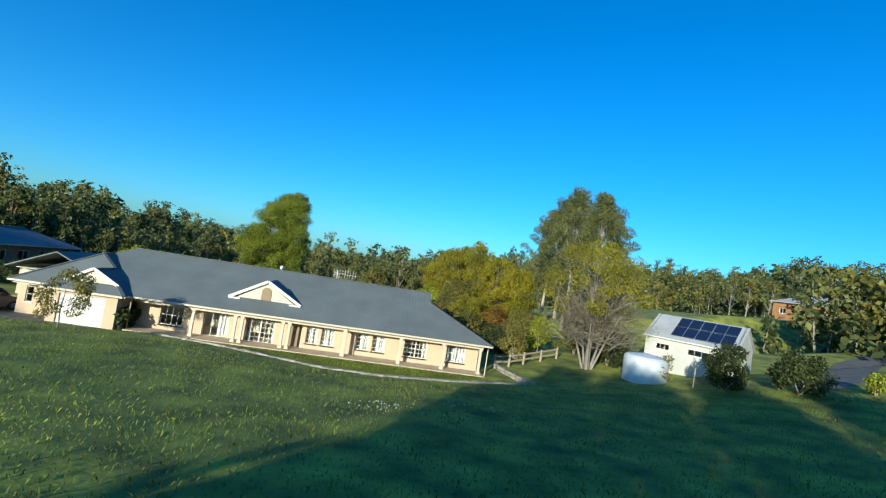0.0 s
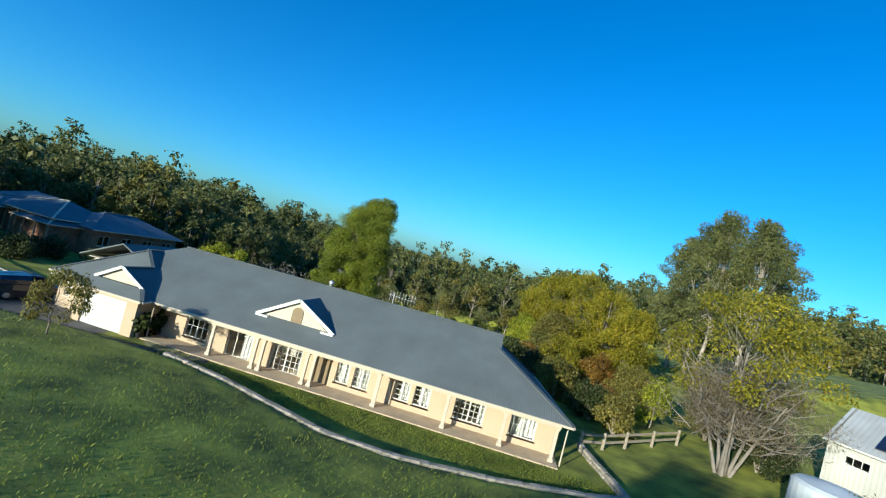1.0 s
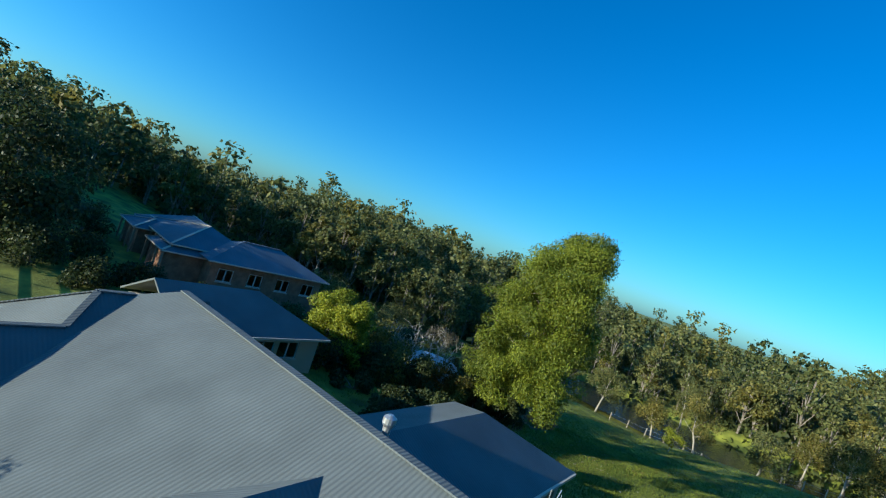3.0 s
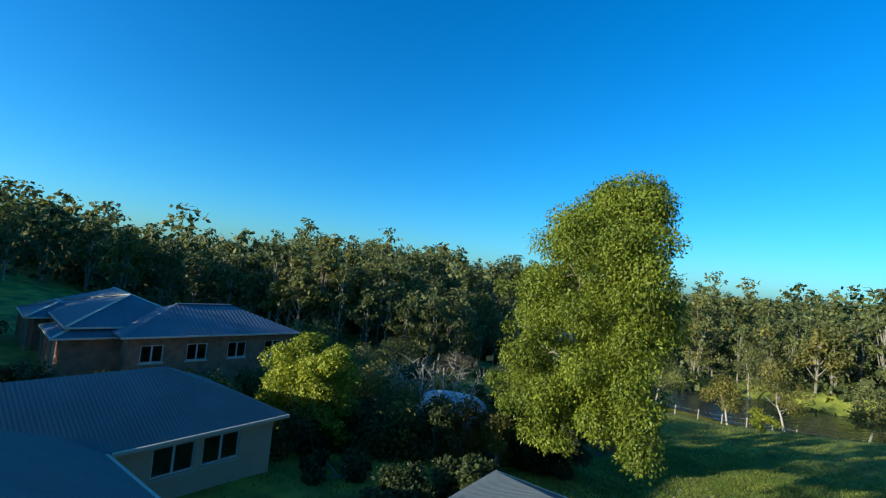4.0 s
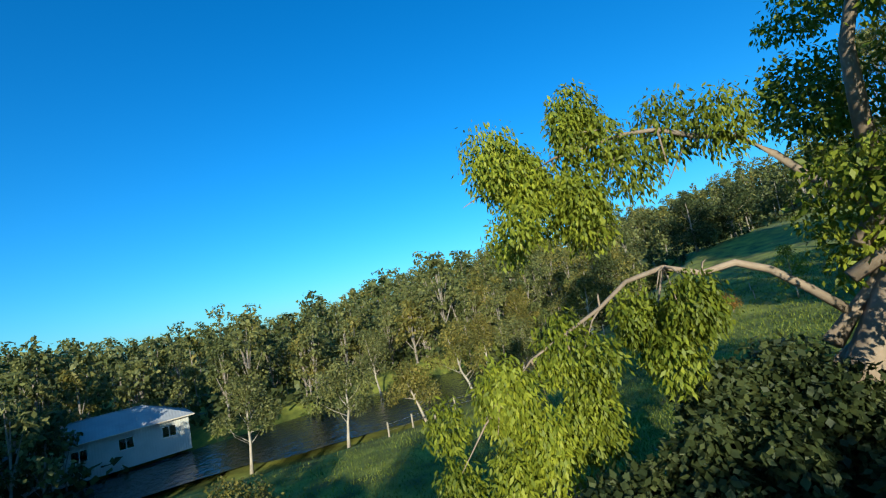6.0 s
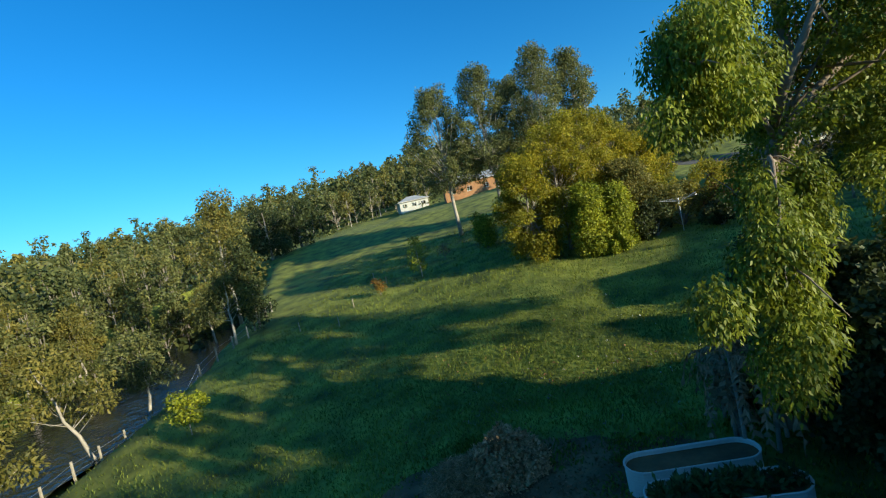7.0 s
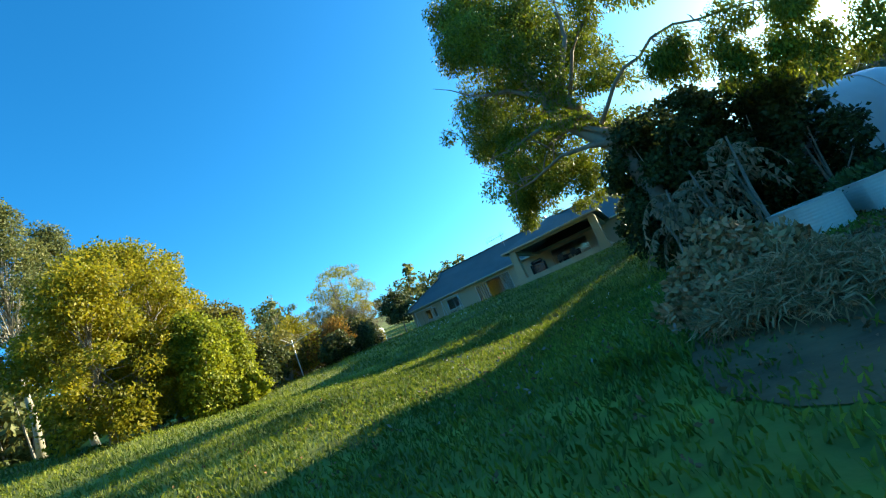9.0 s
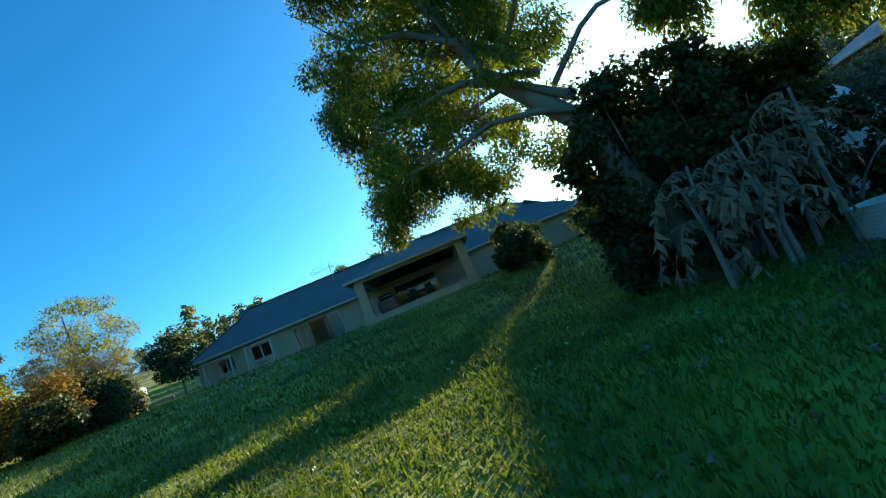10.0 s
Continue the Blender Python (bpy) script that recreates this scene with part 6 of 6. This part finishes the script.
for i in range(13):
    for j in range(13):
        u, v = i / 12 - 0.5, j / 12 - 0.5
        x, y = -33.4 + 1.7 * u + 0.5 * v, 48.4 + 1.3 * v + 0.3 * u
        verts.append((x, y, ground_z(x, y) + 0.06 + 0.22 * abs(noise.noise((x * 2.2, y * 2.2, 3)))))
for i in range(12):
    for j in range(12):
        a = i * 13 + j
        faces.append((a, a + 1, a + 14, a + 13))
mesh_object("sheet", verts, faces, M["tarp"], tp, smooth=True)

# dense shrub and withered banana plants under the gum
for k, (x, y, h, w) in enumerate(((-28.8, 36.0, 6.6, 2.2), (-30.4, 36.2, 6.6, 1.8), (-28.5, 34.9, 5.4, 1.7), (-30.3, 33.6, 4.6, 1.8), (-31.8, 35.6, 6.0, 1.8), (-33.2, 36.2, 5.4, 1.7))):
    shrub(210 + k, x, y, h, w, "dense dark evergreen shrub under the gum tree", "dark", 12000, 0.165, 44, group="shrubs under the gum", low=0.06, lump=0.55)


def banana(seed, x, y, h, label):
    """A withered clump: a few stems with ragged arching fronds, each a rib hung with torn strips."""
    rng = np.random.default_rng(seed)
    z = ground_z(x, y)
    t = thing("banana_plant", x, y, z, label, "plant", "withered plants under the gum")
    heads = []
    for k in range(3):
        u, v, g = x + rng.normal() * 0.25, y + rng.normal() * 0.25, h * (0.62, 0.82, 1.0)[k]
        bm = bmesh.new()
        tube(bm, [(u, v, z - 0.05), (u + 0.08 * rng.normal(), v, z + g * 0.5), (u + 0.2 * rng.normal(), v + 0.1, z + g)], [0.07, 0.055, 0.03], 8)
        part("stem", bm, M["bark"], t)
        heads.append((u, v, z + g))
    for k in range(24):
        u, v, g = heads[k % 3]
        a = k * 2.4 + rng.normal() * 0.4
        l, lift = rng.uniform(0.9, 1.8), rng.uniform(0.2, 0.7)
        g -= rng.random() * 0.9
        twist = rng.normal() * 0.5
        rib = []
        for f in np.linspace(0, 1, 17):
            w = l * (1.05 * f - 0.3 * f * f)
            b = a + twist * f
            rib.append(np.array([u + math.cos(b) * w, v + math.sin(b) * w, g + l * (lift * f - 1.0 * f ** 2.2)]))
        quads = []
        for i in range(16):
            step = rib[i + 1] - rib[i]
            quads.append([rib[i], rib[i + 1], rib[i + 1] + (0, 0, 0.03), rib[i] + (0, 0, 0.03)])
            for sd in (-1, 1):
                if rng.random() < 0.2:
                    continue
                out = np.array([-math.sin(a) * sd, math.cos(a) * sd, 0]) * rng.uniform(0.05, 0.26) + rng.normal(size=3) * 0.05 + np.array([0, 0, -rng.uniform(0.02, 0.3)])
                q = rib[i] + 0.9 * step
                quads.append([rib[i], q, q + out * 0.9 + step * rng.normal() * 0.4, rib[i] + out * 0.7 + step * 0.3])
        quads_object("frond", np.array(quads), M["frond"], t)


banana(1, -29.6, 38.4, 3.0, "withered pale banana plant with hanging fronds")
banana(3, -30.4, 38.0, 3.4, "withered pale banana plant with hanging fronds")
banana(2, -28.6, 38.0, 2.8, "withered pale banana plant with hanging fronds")

# ---- terrace things and yard ----
def table_set():
    t = thing("outdoor_table", -21.4, 15.6, 0.05, "dark outdoor table on the covered terrace", "table")
    bm = bmesh.new()
    box(bm, -22.4, -20.4, 15.1, 16.1, 0.73, 0.78, 0.01)
    part("tabletop", bm, M["black"], t)
    for x in (-22.3, -20.5):
        for y in (15.2, 16.0):
            bm = bmesh.new()
            box(bm, x - 0.03, x + 0.03, y - 0.03, y + 0.03, 0.05, 0.73)
            part("leg", bm, M["black"], t)
    first = None
    for k, (x, y, a) in enumerate(((-22.0, 16.6, 180), (-20.9, 16.6, 175), (-22.0, 14.6, 0), (-20.9, 14.6, 5))):
        if first is None:
            c = thing("outdoor_chair", 0, 0, 0, "dark outdoor chair at the terrace table", "chair", "chairs at the terrace table")
            bm = bmesh.new()
            box(bm, -0.24, 0.24, -0.24, 0.24, 0.42, 0.47, 0.01)
            part("seat", bm, M["black"], c)
            bm = bmesh.new()
            box(bm, -0.24, 0.24, -0.27, -0.23, 0.47, 0.92, 0.01)
            part("backrest", bm, M["black"], c)
            for u in (-0.2, 0.2):
                for v in (-0.2, 0.2):
                    bm = bmesh.new()
                    box(bm, u - 0.02, u + 0.02, v - 0.02, v + 0.02, 0, 0.42)
                    part("leg", bm, M["black"], c)
            c.matrix_world = pose(x, y, 0.05, 0, 0, a)
            first = c
        else:
            copy_thing(first, pose(x, y, 0.05, 0, 0, a))
    b = thing("barbecue", -19.2, 18.2, 0.05, "covered dark blue barbecue on the terrace", "barbecue")
    bm = bmesh.new()
    box(bm, -19.8, -18.6, 17.9, 18.5, 0.15, 0.95, 0.05)
    part("cover", bm, M["car"], b)
    bm = bmesh.new()
    box(bm, -19.7, -18.7, 17.95, 18.45, 0.95, 1.25, 0.12)
    part("lid", bm, M["car"], b)
    for u in (-19.7, -18.7):
        bm = bmesh.new()
        tube(bm, [(u, 18.15, 0.13), (u, 18.25, 0.13)], [0.08, 0.08], 10)
        part("wheel", bm, M["tyre"], b)


table_set()


def a_frame(x, y, turn, label):
    t = thing("swing_frame", 0, 0, 0, label, "swing", "swing frames behind the house")
    for s in (-0.9, 0.9):
        for v in (-0.6, 0.6):
            bm = bmesh.new()
            tube(bm, [(s, v, -0.1), (s, 0, 1.9)], [0.03, 0.03], 6)
            part("leg", bm, M["white"], t)
    bm = bmesh.new()
    tube(bm, [(-1.0, 0, 1.9), (1.0, 0, 1.9)], [0.035, 0.035], 6)
    part("top_bar", bm, M["white"], t)
    for u in (-0.25, 0.25):
        bm = bmesh.new()
        tube(bm, [(u, 0, 1.88), (u, 0.05, 0.5)], [0.01, 0.01], 4)
        part("chain", bm, M["black"], t)
    bm = bmesh.new()
    box(bm, -0.3, 0.3, -0.1, 0.18, 0.46, 0.5, 0.01)
    part("seat", bm, M["black"], t)
    t.matrix_world = pose(x, y, ground_z(x, y), 0, 0, turn)


a_frame(-6.0, 14.6, 15, "white tubular swing frame on the lawn by the house")
a_frame(-9.2, 14.8, 5, "white tubular swing frame beside the back windows")
cl = thing("clothes_line", -1.8, 28.4, ground_z(-1.8, 28.4), "rotary clothes line on a steel post among shrubs", "clothes line")
cz = ground_z(-1.8, 28.4)
rod((-1.8, 28.4, cz - 0.2), (-1.8, 28.4, cz + 2.9), 0.04, "post", cl)
for k in range(4):
    a = k * math.pi / 2 + 0.4
    rod((-1.8, 28.4, cz + 2.6), (-1.8 + 2.0 * math.cos(a), 28.4 + 2.0 * math.sin(a), cz + 3.0), 0.025, "arm", cl)
for r in (1.0, 1.5, 1.95):
    for k in range(4):
        a, b = k * math.pi / 2 + 0.4, (k + 1) * math.pi / 2 + 0.4
        h = cz + 2.6 + 0.2 * r
        rod((-1.8 + r * math.cos(a), 28.4 + r * math.sin(a), h), (-1.8 + r * math.cos(b), 28.4 + r * math.sin(b), h), 0.006, "line", cl, "white")

# trees behind the starting camera, added to cast the shade on the front lawn
for k, (x, y, h, w) in enumerate(((-24.0, -52.0, 11.5, 3.6), (-18.5, -54, 12, 4.0), (-12.0, -55.5, 12.0, 3.2), (-4, -55, 12.5, 3.6))):
    tree("front_gum", 230 + k, x, y, h, w, "gum tree added to shade the front lawn", "gum_far", "bark_pale", n=16, clump=2.0, leaves=7000, size=0.55, low=0.2, girth=0.3, group="gums in the front paddock")


# ---- grass ----
def blades(rng, n, x0, x1, y0, y1, length, keep=None, soft=False):
    if soft:
        x, y = rng.normal((x0 + x1) / 2, (x1 - x0) / 2, n), rng.normal((y0 + y1) / 2, (y1 - y0) / 2, n)
    else:
        x, y = rng.uniform(x0, x1, n), rng.uniform(y0, y1, n)
        rim = min(8, 0.25 * (x1 - x0), 0.25 * (y1 - y0))
        k = rng.random(n) < np.minimum(np.minimum(x - x0, x1 - x), np.minimum(y - y0, y1 - y)) / rim
        x, y = x[k], y[k]
    if keep is not None:
        k = keep(x, y)
        x, y = x[k], y[k]
    n = len(x)
    z = land(x, y)
    a = rng.uniform(0, 2 * np.pi, n)
    l = length * rng.uniform(0.5, 1.4, n)
    lean = rng.uniform(0.15, 0.75, n)
    d = np.stack([np.cos(a), np.sin(a), np.zeros(n)], -1)
    s = np.stack([-np.sin(a), np.cos(a), np.zeros(n)], -1) * (l * 0.1)[:, None]
    p = np.stack([x, y, z - 0.01], -1)
    up = np.array([0, 0, 1.0])
    mid = p + d * (l * lean * 0.35)[:, None] + up * (l * 0.6)[:, None]
    tip = p + d * (l * lean)[:, None] + up * (l * (1 - 0.35 * lean))[:, None]
    return np.stack([p - s, p + s, mid + s * 0.8, tip], 1)


rg = np.random.default_rng(3)
front_grass = lambda x, y: (y < wall_y(x) - 0.3)
back_grass = lambda x, y: ((x + 31.2) ** 2 / 18 + (y - 45.2) ** 2 / 44 > 0.5 + 0.65 * np.sqrt(rg.random(len(x)))) & ~((x > -25) & (x < -17.5) & (y < 22.4))
quads = [blades(rg, 90000, -46, 28, -46, -1, 0.09, front_grass), blades(rg, 70000, -46, 28, -46, -1, 0.13, front_grass),
         blades(rg, 80000, -52, 2, 15, 74, 0.17, back_grass), blades(rg, 80000, -30, -14, 34, 52, 0.14, lambda x, y: back_grass(x, y) & (y > 23) & (y < 72), True), blades(rg, 25000, -27, 3, -4.6, -0.7, 0.12, lambda x, y: y > wall_y(x) + 0.3), blades(rg, 25000, -10, 30, 30, 70, 0.22, back_grass)]
for _ in range(46):
    # weeds in the soil
    u, v, w = -31.5 + rg.normal() * 2.4, 43.5 + rg.normal() * 3.6, rg.uniform(0.15, 0.5)
    quads.append(blades(rg, 160, u - w, u + w, v - w, v + w, 0.2, None, True))
tagged(quads_object("grass", np.concatenate(quads), M["blade"]), "short green lawn grass with yellow tips", "grass", kind="stuff")
fl = []
for cx, cy, n, sp in ((-9.4, -16.5, 60, 0.9), (-5.4, -14.5, 20, 0.9), (-20, 38, 50, 4.0), (-13, 27, 60, 1.6)):
    x, y = cx + rg.normal(size=n) * sp, cy + rg.normal(size=n) * sp * 0.6
    for u, v in zip(x, y):
        fl.append((u, v, ground_z(u, v) + 0.13))
tagged(quads_object("clover", leaf_quads(rg, fl, np.full((len(fl), 3), 0.03), len(fl) * 3, 0.04, 0.0, 0.1, 0.5), M["petal"]), "white clover flowers in the lawn", "flowers", kind="stuff")
pale = [(u, v, ground_z(u, v) + 0.15) for u, v in zip(rg.uniform(-28.5, -19.5, 150), rg.uniform(38, 47.5, 150)) if (u + 31.2) ** 2 / 18 + (v - 45.2) ** 2 / 44 > 1]
tagged(quads_object("pale_leaves", leaf_quads(rg, pale, np.full((len(pale), 3), (0.03, 0.03, 0.015)), len(pale), 0.1, 0.0, 0.1, 0.25), M["dead"]), "pale dry leaves scattered on the grass", "leaves", kind="stuff")
lt = [(u, v, ground_z(u, v) + 0.06) for u, v in zip(rg.uniform(-34, -20, 320), rg.uniform(36, 49, 320))]
lt += [(u, v, ground_z(u, v) + 0.09) for u, v in zip(rg.uniform(-28, -15, 260), rg.uniform(38, 51, 260))]
lt += [(u, v, ground_z(u, v) + 0.07) for u, v in zip(-31.2 + rg.normal(size=5000) * 2.4, 43.6 + rg.normal(size=5000) * 3.4) if (u + 31.2) ** 2 / 18 + (v - 45.2) ** 2 / 44 < 1]
tagged(quads_object("fallen_leaves", leaf_quads(rg, lt, np.full((len(lt), 3), (0.05, 0.05, 0.02)), len(lt) * 2, 0.085, 0.0, 0.1, 0.3), M["litter"]), "fallen brown gum leaves on grass and soil", "leaves", kind="stuff")
